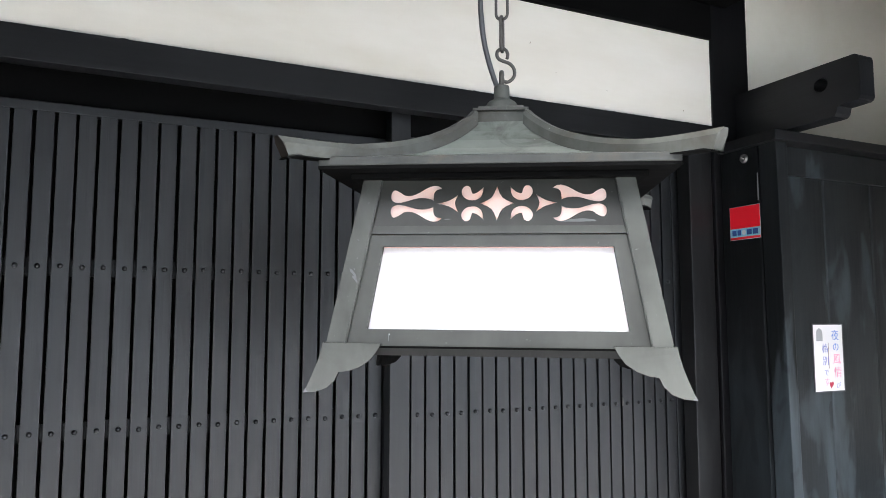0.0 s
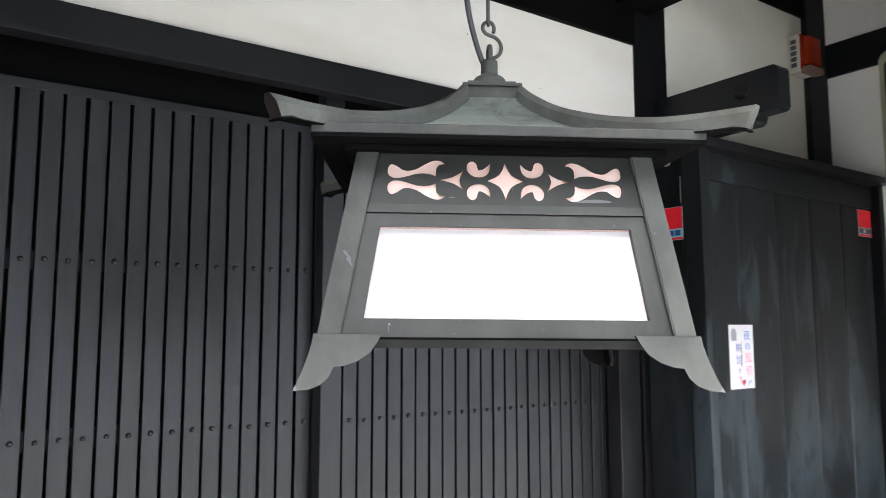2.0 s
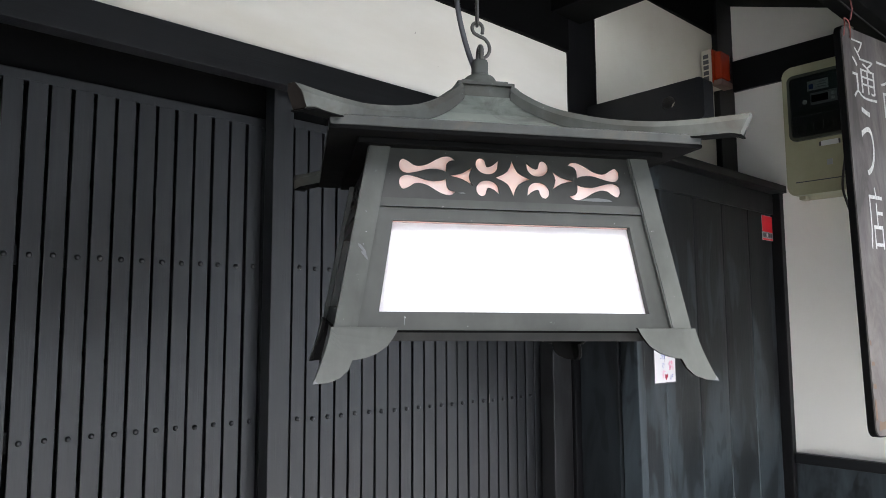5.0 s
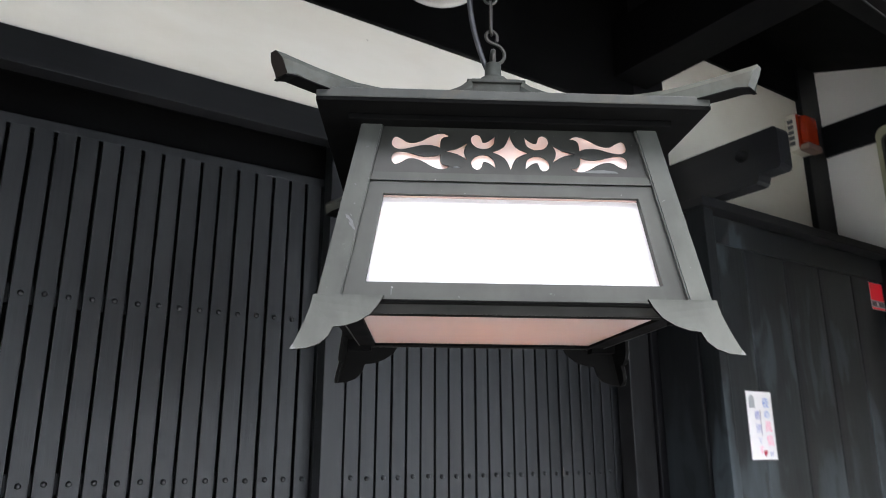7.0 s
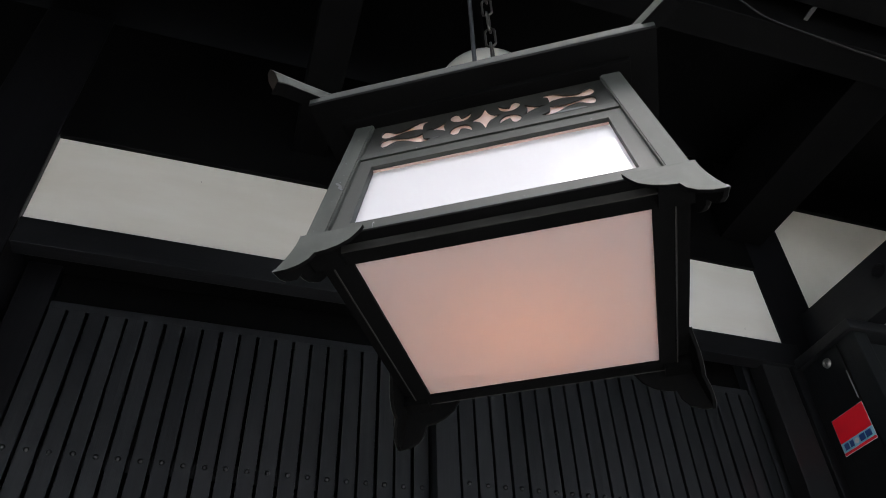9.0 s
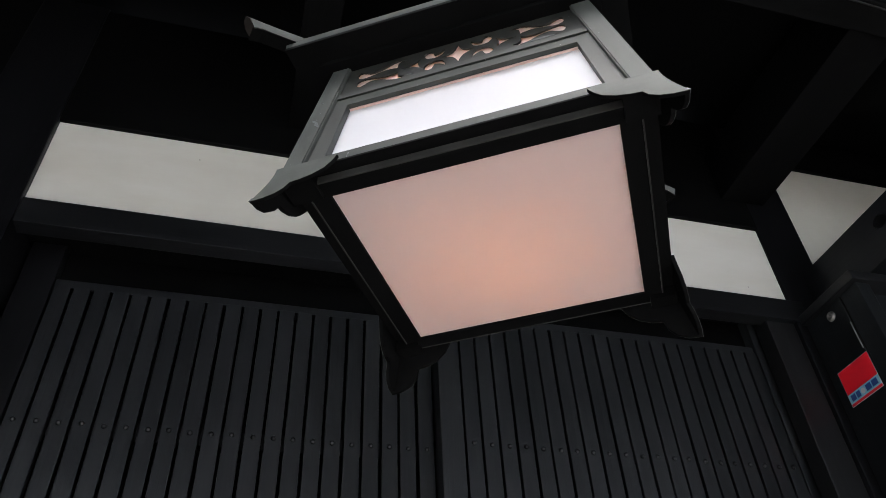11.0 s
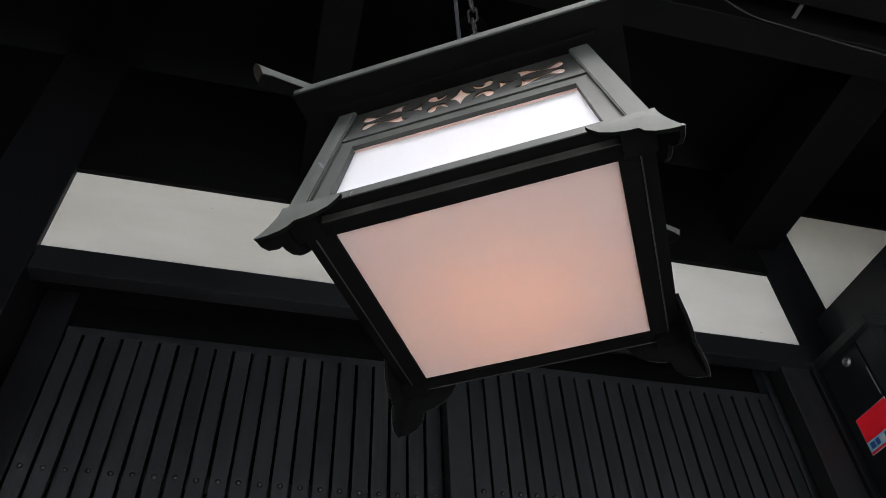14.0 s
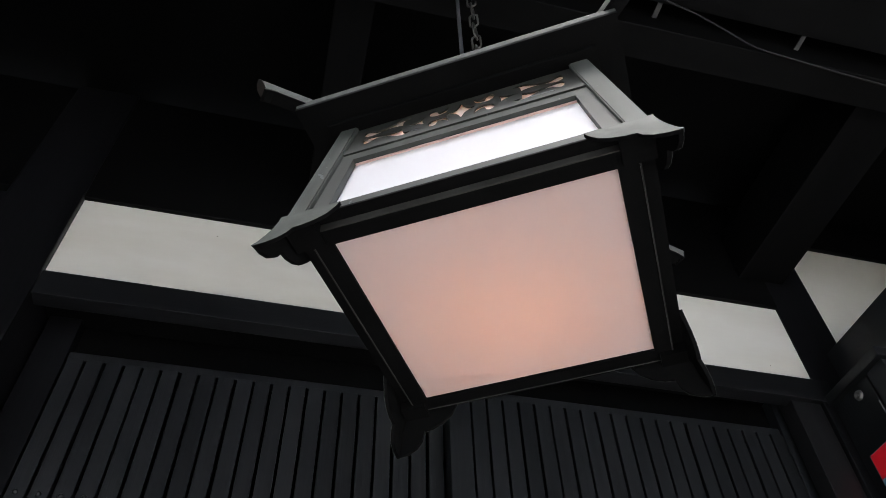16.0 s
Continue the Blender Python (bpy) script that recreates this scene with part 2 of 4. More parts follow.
def tinted_pane(name, tint):
    """A clear dark pane: tinted light passes straight on, the face mirrors a little."""
    m = bpy.data.materials.new(name)
    m.use_nodes = True
    t = m.node_tree
    t.nodes.clear()
    out, clear, gloss, both = (t.nodes.new(n) for n in ("ShaderNodeOutputMaterial", "ShaderNodeBsdfTransparent", "ShaderNodeBsdfGlossy", "ShaderNodeMixShader"))
    clear.inputs["Color"].default_value = (*tint, 1)
    gloss.inputs["Roughness"].default_value = 0.08
    both.inputs["Fac"].default_value = 0.045
    t.links.new(clear.outputs["BSDF"], both.inputs[1])
    t.links.new(gloss.outputs["BSDF"], both.inputs[2])
    t.links.new(both.outputs["Shader"], out.inputs["Surface"])
    return m


SMOKED = tinted_pane("smoked_meter_window", (0.66, 0.69, 0.68))
PALE = material("pale_label", (0.6, 0.62, 0.62), 0.5)
INK = material("dark_label_print", (0.05, 0.05, 0.055), 0.5)
RED = material("red_sticker_print", (0.88, 0.014, 0.03), 0.4)
CYAN = material("light_blue_sticker_print", (0.25, 0.55, 0.68), 0.4)
NAVY = material("navy_sticker_print", (0.02, 0.07, 0.25), 0.4)
GREY_STK = material("grey_sticker_print", (0.3, 0.31, 0.32), 0.45)
LENS = material("red_orange_alarm_lens", (0.3, 0.026, 0.007), 0.25)
TRAY_RED = material("dull_brown_plastic", (0.16, 0.1, 0.075), 0.5)
ALARM = material("cream_alarm_plastic", (0.5, 0.47, 0.39), 0.45)
PAPER = material("laminated_white_paper", (0.78, 0.76, 0.77), 0.25)
BLUE_INK = material("blue_marker", (0.05, 0.2, 0.6), 0.5)
VIOLET_INK = material("violet_marker", (0.16, 0.2, 0.5), 0.5)
PINK_INK = material("pink_marker", (0.85, 0.28, 0.45), 0.5)
HEART = material("dark_red_heart_ink", (0.4, 0.02, 0.05), 0.5)
CHALK = material("white_chalk", (0.6, 0.6, 0.58), 0.9, 0, 0.1)
plug(CHALK, "Base Color", mix(CHALK, ramp(CHALK, noise_node(CHALK, 160.0, 4), [(0.38, 0.0), (0.6, 1.0)]), (0.38, 0.375, 0.365), (0.54, 0.54, 0.52)))
RAWWOOD = material("bare_chipped_wood", (0.12, 0.08, 0.053), 0.8)
RED_CORD = material("faded_red_cord", (0.22, 0.07, 0.06), 0.8)

SLATE = material("chalky_blackboard", (0.06, 0.055, 0.052), 0.6)
smear = noise_node(SLATE, 3.0, 7, (4, 4, 1.0), 0.7, 1.0)
dust = noise_node(SLATE, 14.0, 6, (1, 1, 0.4))
sc = mix(SLATE, ramp(SLATE, smear, [(0.4, 0.0), (0.62, 1.0)]), (0.034, 0.028, 0.0255), (0.106, 0.091, 0.084))
sc = mix(SLATE, ramp(SLATE, dust, [(0.5, 0.0), (0.75, 0.6)]), sc, (0.11, 0.103, 0.103))
plug(SLATE, "Base Color", sc)

ASPHALT = material("grey_paving", (0.16, 0.16, 0.155), 0.85)
plug(ASPHALT, "Base Color", mix(ASPHALT, noise_node(ASPHALT, 40.0, 6), (0.33, 0.33, 0.328), (0.42, 0.42, 0.417)))
bump(ASPHALT, noise_node(ASPHALT, 220.0, 4), 0.5, 0.003)
FACADE = material("pale_facade_plaster", (0.6, 0.59, 0.57), 0.85)
plug(FACADE, "Base Color", mix(FACADE, noise_node(FACADE, 1.2, 6), (0.565, 0.6, 0.61), (0.67, 0.71, 0.72)))
UPPER = material("dark_upper_plaster", (0.09, 0.09, 0.09), 0.8)
plug(UPPER, "Base Color", mix(UPPER, noise_node(UPPER, 1.5, 6), (0.075, 0.076, 0.078), (0.12, 0.121, 0.124)))
TILE = material("dark_roof_tiles", (0.05, 0.052, 0.056), 0.5)

# ---- mesh helpers ----


def mesh_object(name, bm, mat, parent=None, smooth=False):
    bmesh.ops.recalc_face_normals(bm, faces=bm.faces[:])
    me = bpy.data.meshes.new(name)
    bm.to_mesh(me)
    bm.free()
    me.materials.append(mat)
    if smooth:
        for p in me.polygons:
            p.use_smooth = True
    ob = new(name, me)
    ob.parent = parent
    return ob


def part(name, bm, mat, parent, label="", smooth=False):
    return tagged(mesh_object(name, bm, mat, parent, smooth), label)


def thing(name, m, label, category, group="", kind=""):
    ob = new(name)
    ob.empty_display_size = 0.05
    ob.matrix_world = m
    return tagged(ob, label, category, group, kind)


def share(ob, parent, loc):
    o = ob.copy()
    scene.collection.objects.link(o)
    o.parent = parent
    o.location = loc
    return o


def box(x0, x1, y0, y1, z0, z1, bev=0.0, bm=None):
    """A block; with bev its edges are rounded off."""
    b = bmesh.new()
    bmesh.ops.create_cube(b, size=1.0)
    for v in b.verts:
        v.co = Vector(((x0 + x1) / 2 + v.co.x * (x1 - x0), (y0 + y1) / 2 + v.co.y * (y1 - y0), (z0 + z1) / 2 + v.co.z * (z1 - z0)))
    if bev:
        bmesh.ops.bevel(b, geom=b.edges[:], offset=bev, segments=2, profile=0.6, affect="EDGES")
    if bm is None:
        return b
    return merge(bm, b)


def merge(bm, other):
    me = bpy.data.meshes.new("tmp")
    other.to_mesh(me)
    other.free()
    bm.from_mesh(me)
    bpy.data.meshes.remove(me)
    return bm


def prism(points, axis, a, b, bev=0.0):
    """A flat outline drawn out along an axis from a to b. Points are the two other coordinates in x, y, z order."""
    bm = bmesh.new()
    put = {"x": lambda p, d: (d, p[0], p[1]), "y": lambda p, d: (p[0], d, p[1]), "z": lambda p, d: (p[0], p[1], d)}[axis]
    lo = [bm.verts.new(put(p, a)) for p in points]
    hi = [bm.verts.new(put(p, b)) for p in points]
    bm.faces.new(lo)
    bm.faces.new(hi)
    n = len(points)
    for i in range(n):
        bm.faces.new((lo[i], lo[(i + 1) % n], hi[(i + 1) % n], hi[i]))
    if bev:
        bmesh.ops.bevel(bm, geom=bm.edges[:], offset=bev, segments=2, profile=0.6, affect="EDGES")
    return bm


def lathe(profile, n=24):
    """A body of revolution about z from (radius, z) pairs."""
    bm = bmesh.new()
    rings = []
    for r, z in profile:
        if r < 1e-5:
            rings.append([bm.verts.new((0, 0, z))] * n)
        else:
            rings.append([bm.verts.new((r * math.cos(2 * math.pi * i / n), r * math.sin(2 * math.pi * i / n), z)) for i in range(n)])
    for a, b in zip(rings, rings[1:]):
        for i in range(n):
            j = (i + 1) % n
            vs = []
            for v in (a[i], a[j], b[j], b[i]):
                if v not in vs:
                    vs.append(v)
            if len(vs) > 2:
                bm.faces.new(vs)
    return bm


def tube(points, r, n=8, closed=False, smooth_steps=0):
    """A round wire along points."""
    pts = [Vector(p) for p in points]
    if smooth_steps:
        out = []
        m = len(pts)
        for i in range(m if closed else m - 1):
            if closed:
                p0, p1, p2, p3 = pts[i - 1], pts[i], pts[(i + 1) % m], pts[(i + 2) % m]
            else:
                p0, p1, p2, p3 = pts[max(i - 1, 0)], pts[i], pts[i + 1], pts[min(i + 2, m - 1)]
            for k in range(smooth_steps):
                s = k / smooth_steps
                out.append(0.5 * ((2 * p1) + (p2 - p0) * s + (2 * p0 - 5 * p1 + 4 * p2 - p3) * s * s + (3 * p1 - p0 - 3 * p2 + p3) * s ** 3))
        if not closed:
            out.append(pts[-1])
        pts = out
    bm = bmesh.new()
    rings = []
    m = len(pts)
    side = None
    for i, p in enumerate(pts):
        if closed:
            d = (pts[(i + 1) % m] - pts[i - 1]).normalized()
        else:
            d = (pts[min(i + 1, m - 1)] - pts[max(i - 1, 0)]).normalized()
        if side is None:
            side = d.orthogonal().normalized()
        side = (side - d * side.dot(d)).normalized()
        up = d.cross(side)
        rings.append([bm.verts.new(p + r * (math.cos(2 * math.pi * k / n) * side + math.sin(2 * math.pi * k / n) * up)) for k in range(n)])
    for i in range(m if closed else m - 1):
        a, b = rings[i], rings[(i + 1) % m]
        for k in range(n):
            bm.faces.new((a[k], a[(k + 1) % n], b[(k + 1) % n], b[k]))
    if not closed:
        bm.faces.new(rings[0])
        bm.faces.new(rings[-1])
    return bm


def pierced(outer, holes, place, thick, cuts=0):
    """A plate with holes: outlines in (s, w), place(s, w, depth) gives the point in space."""
    flat = bmesh.new()
    for loop in (outer, *holes):
        vs = [flat.verts.new((p[0], p[1], 0)) for p in loop]
        for i in range(len(vs)):
            flat.edges.new((vs[i], vs[(i + 1) % len(vs)]))
    bmesh.ops.triangle_fill(flat, use_beauty=True, use_dissolve=False, edges=flat.edges[:])
    if cuts:
        bmesh.ops.subdivide_edges(flat, edges=flat.edges[:], cuts=cuts, use_grid_fill=True)
    bm = bmesh.new()
    flat.verts.index_update()
    front = [bm.verts.new(place(v.co.x, v.co.y, 0.0)) for v in flat.verts]
    back = [bm.verts.new(place(v.co.x, v.co.y, thick)) for v in flat.verts]
    for f in flat.faces:
        ids = [v.index for v in f.verts]
        bm.faces.new([front[i] for i in ids])
        bm.faces.new([back[i] for i in reversed(ids)])
    for e in flat.edges:
        if len(e.link_faces) == 1:
            i, j = e.verts[0].index, e.verts[1].index
            bm.faces.new((front[i], front[j], back[j], back[i]))
    flat.free()
    return bm


def rounded(x0, x1, z0, z1, r, n=5):
    pts = []
    for cx, cz, a0 in ((x1 - r, z0 + r, -90), (x1 - r, z1 - r, 0), (x0 + r, z1 - r, 90), (x0 + r, z0 + r, 180)):
        for k in range(n + 1):
            a = radians(a0 + 90 * k / n)
            pts.append((cx + r * math.cos(a), cz + r * math.sin(a)))
    return pts


def structure(name, bm, mat, label, category="wall"):
    return tagged(mesh_object(name, bm, mat), label, category, kind="structure")


def writing(name, text, mat, size, m, parent, label="", thin=0.0):
    """Flat lettering from the built-in font, upright in the x-z plane of m."""
    cu = bpy.data.curves.new(name, "FONT")
    cu.body, cu.size, cu.extrude, cu.align_x, cu.align_y = text, size, 0.0003, "CENTER", "CENTER"
    cu.offset = -thin
    tmp = bpy.data.objects.new(name, cu)
    scene.collection.objects.link(tmp)
    me = bpy.data.meshes.new_from_object(tmp.evaluated_get(bpy.context.evaluated_depsgraph_get()))
    bpy.data.objects.remove(tmp)
    me.materials.clear()
    me.materials.append(mat)
    ob = new(name, me)
    ob.parent = parent
    ob.matrix_basis = m
    return tagged(ob, label)


# ---- the setting ----
WALL_Y, SIDE_X = 1.80, 2.72
# unseen house front, added to set bounce light and what the slats reflect
structure("wall_south", box(-30, 30, -6.4, -6.2, 0.0, 2.9), FACADE, "unseen pale wall added across the lane to bounce light")
structure("wall_south_upper", box(-30, 30, -6.6, -6.4, 2.9, 6.6), UPPER, "unseen dark upper wall added across the lane to darken reflections")
structure("roof_south", prism([(-5.7, 2.75), (-6.4, 3.0), (-6.4, 3.1), (-5.7, 2.85)], "x", -30, 30), TILE, "unseen dark roof added across the lane to darken reflections", "roof")
structure("ground", box(-60, 60, -60, 60, -0.3, 0.0), ASPHALT, "grey stone paving before the house front", "ground")

# plaster band above the doors and the panel above the shutter box
structure("wall_north", box(0.0, 1.82, WALL_Y, WALL_Y + 0.1, 2.0665, 2.34), PLASTER, "off-white plaster band between black beams over the doors")
structure("wall_north_corner", box(1.82, 2.67, WALL_Y + 0.002, WALL_Y + 0.1, 1.9, 2.64), WARM_PLASTER, "off-white plaster panel above the black shutter box, warm light in its colour")
# two unseen dark walls, added to keep light off the lantern's left side
structure("wall_north_end", box(-9.0, -0.05, WALL_Y + 0.01, WALL_Y + 0.12, 0.0, 2.34), BOX_WOOD, "unseen black boarded wall added beside the doors to hold light down")
structure("wall_west", box(-0.68, -0.56, 0.72, 1.805, 0.0, 2.7), BOX_WOOD, "unseen black boarded wall added to shade the lantern's left side")
structure("wall_behind", box(-9.1, 2.82, 2.0, 2.1, 0.0, 2.77), DARK, "near-black closing wall added behind the lattice doors")
structure("lintel", box(0.05, 1.79, 1.792, 1.828, 2.008, 2.069, 0.0012), BEAM_X, "black-stained timber lintel over the sliding doors", "beam")
structure("door_track", box(0.05, 1.79, 1.8285, 1.96, 2.0505, 2.066), SOFFIT, "near-black track board over the sliding doors, painted as recess shade", "beam")
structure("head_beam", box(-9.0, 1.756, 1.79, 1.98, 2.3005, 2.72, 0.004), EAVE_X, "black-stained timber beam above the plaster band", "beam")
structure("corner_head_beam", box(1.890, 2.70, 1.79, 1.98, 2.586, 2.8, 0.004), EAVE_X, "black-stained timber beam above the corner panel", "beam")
structure("post_west", box(-0.08, 0.067, 1.784, 1.97, 0.0, 2.75, 0.004), POST, "black-stained timber post beside the lattice doors", "post")
structure("post_middle", box(1.7545, 1.888, 1.796, 1.97, 0.0, 2.75, 0.004), POST, "black-stained timber post between doors and shutter box", "post")
structure("post_corner", box(2.604, 2.74, 1.782, 1.97, 0.0, 2.85, 0.004), POST, "black-stained timber corner post", "post")
structure("door_jamb", box(1.678, 1.754, 1.806, 1.850, 0.0, 2.05, 0.003), JAMB, "black-stained timber door jamb", "post")
structure("threshold", box(0.05, 1.79, 1.80, 1.99, 0.0, 0.05, 0.004), BEAM_X, "worn black timber threshold", "threshold")

# small nicks in the plaster band
nick_bed = bpy.data.objects["wall_north"]
for nx, nz, nw, nh in ((1.205, 2.205, 0.001, 0.003), (0.36, 2.25, 0.0015, 0.0015), (1.42, 2.12, 0.0015, 0.001), (0.93, 2.26, 0.002, 0.001), (1.66, 2.1, 0.001, 0.002)):
    part("nick", prism([(nx - nw, nz), (nx - nw * 0.3, nz - nh), (nx + nw * 0.8, nz - nh * 0.4), (nx + nw, nz + nh * 0.6), (nx - nw * 0.2, nz + nh)], "y", WALL_Y - 0.0006, WALL_Y + 0.001), NICK, nick_bed, "small dark nick")

# the stain of the lintel runs up into the plaster here and there
for nx, nw, nh in ((0.352, 0.012, 0.0035), (0.405, 0.03, 0.002), (0.62, 0.01, 0.002), (0.815, 0.02, 0.0018), (1.06, 0.008, 0.003), (1.31, 0.02, 0.0018), (1.44, 0.014, 0.0026), (1.53, 0.018, 0.0022), (1.67, 0.01, 0.003)):
    part("stain_edge", prism([(nx - nw, 2.068), (nx + nw, 2.068), (nx + nw * 0.7, 2.0695 + nh * 0.6), (nx + nw * 0.1, 2.0695 + nh), (nx - nw * 0.5, 2.0695 + nh * 0.7)], "y", WALL_Y - 0.0008, WALL_Y + 0.001), BEAM_X, nick_bed, "black stain on the plaster edge")

# side wall with meter
structure("wall_east", box(SIDE_X, SIDE_X + 0.12, 0.75, 1.97, 1.08, 3.0), SIDE_PLASTER, "off-white plaster side wall below the eave")
structure("wall_east_dado", box(SIDE_X - 0.006, SIDE_X + 0.12, 0.75, 1.97, 0.0, 1.11), BOX_WOOD, "black-stained dado boards of the side wall")
structure("dado_rail", box(SIDE_X - 0.022, SIDE_X + 0.02, 0.75, 1.628, 1.096, 1.129, 0.003), BEAM_Y, "black-stained rail capping the dado", "trim")
structure("side_beam", box(SIDE_X - 0.012, SIDE_X + 0.06, 0.75, 1.781, 2.392, 2.507, 0.003), BEAM_Y, "black-stained beam set in the side wall", "beam")
structure("side_post", box(2.692, SIDE_X + 0.05, 1.629, 1.781, 0.0, 2.02, 0.003), POST, "black-stained post at the end of the shutter box", "post")

# eave: soffit, purlin, cross beams
SLOPE = 0.35


def soffit_z(y):
    return 2.728 + SLOPE * (y - 1.8)


structure("ceiling", prism([(0.66, soffit_z(0.66)), (2.2, soffit_z(2.2)), (2.2, soffit_z(2.2) + 0.06), (0.66, soffit_z(0.66) + 0.06)], "x", -9.2, 2.95), SOFFIT, "near-black boarded underside of the eave, shade in its colour", "ceiling")
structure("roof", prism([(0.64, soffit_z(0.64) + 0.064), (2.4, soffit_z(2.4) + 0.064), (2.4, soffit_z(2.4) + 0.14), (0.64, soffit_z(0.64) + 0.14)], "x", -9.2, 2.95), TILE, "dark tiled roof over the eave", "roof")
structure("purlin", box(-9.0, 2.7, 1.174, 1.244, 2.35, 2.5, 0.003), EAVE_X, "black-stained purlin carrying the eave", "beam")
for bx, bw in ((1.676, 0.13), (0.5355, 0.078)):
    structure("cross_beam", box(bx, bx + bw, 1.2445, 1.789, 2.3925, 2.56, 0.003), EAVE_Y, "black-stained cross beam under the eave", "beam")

# ---- lattice doors ----


def lattice_door(name, x0, x1, first, pitch, count, face, label, stile=DOOR):
    """A sliding door of narrow upright slats nailed to cross rails."""
    door = thing(name, pose(0, face, 0), label, "door", "sliding lattice doors", "structure")
    top, foot = 1.9515, 0.05
    part("stile", box(x0, first - pitch / 2 - 0.001, 0, 0.034, foot, 2.05, 0.002), stile, door)
    part("stile", box(first + pitch * (count - 0.5) + 0.001, x1, 0, 0.034, foot, 2.05, 0.002), DOOR, door)
    part("top_rail", box(first - pitch / 2, first + pitch * (count - 0.5), 0.006, 0.032, top, 1.97, 0.002), DOOR, door)
    # near-black board paints the shade of the recess behind the lintel
    part("head_board", box(first - pitch / 2, first + pitch * (count - 0.5), 0.026, 0.034, 1.9702, 2.05), SOFFIT, door)
    part("bottom_rail", box(first - pitch / 2, first + pitch * (count - 0.5), 0.003, 0.032, foot, 0.14, 0.002), DOOR, door)
    rows = (0.176, 0.474, 0.772, 1.07, 1.368, 1.666)
    for z in rows:
        part("cross_rail", box(first - pitch / 2, first + pitch * (count - 0.5), 0.018, 0.032, z - 0.016, z + 0.016), POST, door)
    # near-black sheet stands in for the shade between the slats
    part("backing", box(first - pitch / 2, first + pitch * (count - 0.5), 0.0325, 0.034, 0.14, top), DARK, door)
    slat = part("slat", box(-0.0148, 0.0148, 0, 0.0155, 0.14, top - 0.001, 0.0012), DOOR, door)
    nail = part("nail", lathe([(0.0049, -0.0004), (0.0049, 0.0008), (0.0043, 0.0026), (0.003, 0.0041), (0.0015, 0.0048), (0.0, 0.005)], 12), NAIL, door, smooth=True)
    nail.rotation_euler = (radians(90), 0, 0)
    for i in range(count):
        x = first + pitch * i
        jitter = random.uniform(-0.0006, 0.0006)
        s = slat if i == 0 else share(slat, door, (0, 0, 0))
        s.location = (x + jitter, random.uniform(-0.0004, 0.0005), 0)
        for k, z in enumerate(rows):
            n = nail if i == 0 and k == 0 else share(nail, door, (0, 0, 0))
            n.location = (x + random.uniform(-0.001, 0.001), 0.0002, z + random.uniform(-0.0012, 0.0012))
    return door


lattice_door("door_1", 0.075, 0.975, 0.1566, 0.0357, 22, 1.900, "black-stained wooden lattice sliding door with nailed slats", POST)
door_2 = lattice_door("door_2", 0.889, 1.711, 0.9525, 0.03474, 21, 1.8595, "black-stained wooden lattice sliding door standing in front")

part("paint_chip", prism([(1.4922, 1.362), (1.4945, 1.361), (1.4958, 1.370), (1.4953, 1.381), (1.494, 1.3825), (1.4932, 1.372)], "y", -0.0012, 0.0004), CHIP, door_2, "pale chip in the black stain")

# ---- shutter box in the corner ----
shutter = thing("shutter_box", pose(0, 0, 0), "weathered black timber shutter box with a capping board", "shutter box")
X0, X1, FACE = 1.776, 2.691, 1.6552
part("side_panel", box(X0, X0 + 0.03, FACE + 0.0215, 1.794, 0.0, 1.9955, 0.002), SIDE_WOOD, shutter)
part("corner_stile", prism([(X0 + 0.026, 0.0), (X0 + 0.046, 0.0), (X0 + 0.036, 1.9955), (X0 - 0.001, 1.9955)], "y", 1.622, FACE + 0.018, 0.002), BOX_WOOD, shutter)
part("top_rail", box(X0 + 0.0345, X1, FACE - 0.003, FACE + 0.02, 1.924, 1.9955, 0.002), BOX_WOOD, shutter)
part("cap", box(X0 - 0.015, X1 + 0.02, 1.611, 1.794, 1.996, 2.021, 0.003), BEAM_X, shutter, "black timber capping board")
widths = (0.172, 0.18, 0.173, 0.178, 0.19)
x = X0 + 0.0345
for w in widths:
    b0, b1 = x, min(x + w, X1) - 0.001
    camber = [(b0, FACE + 0.018), (b0, FACE + 0.0085)] + [(b0 + (b1 - b0) * t, FACE + 0.004 + 0.0022 * (2 * t - 1) ** 6) for t in (0.02, 0.08, 0.2, 0.35, 0.5, 0.65, 0.8, 0.92, 0.98)] + [(b1, FACE + 0.0085), (b1, FACE + 0.018)]
    part("board", prism(camber, "z", 0.0, 1.9235), BOX_WOOD, shutter)
    x += w
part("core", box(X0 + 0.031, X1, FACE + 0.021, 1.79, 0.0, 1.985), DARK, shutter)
bolt = part("bolt", lathe([(0.0, 0.0052), (0.0026, 0.005), (0.003, 0.0022), (0.0056, 0.0022), (0.0062, 0.0058), (0.0082, 0.0062), (0.0098, 0.005), (0.0112, 0.002), (0.0118, 0.0)], 24), BRIGHT, shutter, "worn metal bolt with a washer", True)
bolt.matrix_basis = pose(X0 - 0.0005, 1.718, 1.9705, 0, -90, 0)
# pale strip paints the light that shows through the seam
part("slot", box(X0 - 0.0035, X0 - 0.0015, 1.6768, 1.679, 1.8605, 1.9277), SEAM_LIGHT, shutter, "pale strip painted as light through the seam")

# arm
arm = pierced([(1.795, 2.162), (1.795, 2.033), (1.52, 2.033), (1.512, 2.034), (1.506, 2.04), (1.504, 2.047), (1.502, 2.055), (1.455, 2.056), (1.448, 2.059), (1.445, 2.066), (1.445, 2.15), (1.448, 2.158), (1.455, 2.162)],
              [[(1.5422 + 0.0185 * math.cos(a * math.pi / 10), 2.115 + 0.0165 * math.sin(a * math.pi / 10)) for a in range(20)]], lambda s, w, d: (1.836 + d, s, w), 0.048)
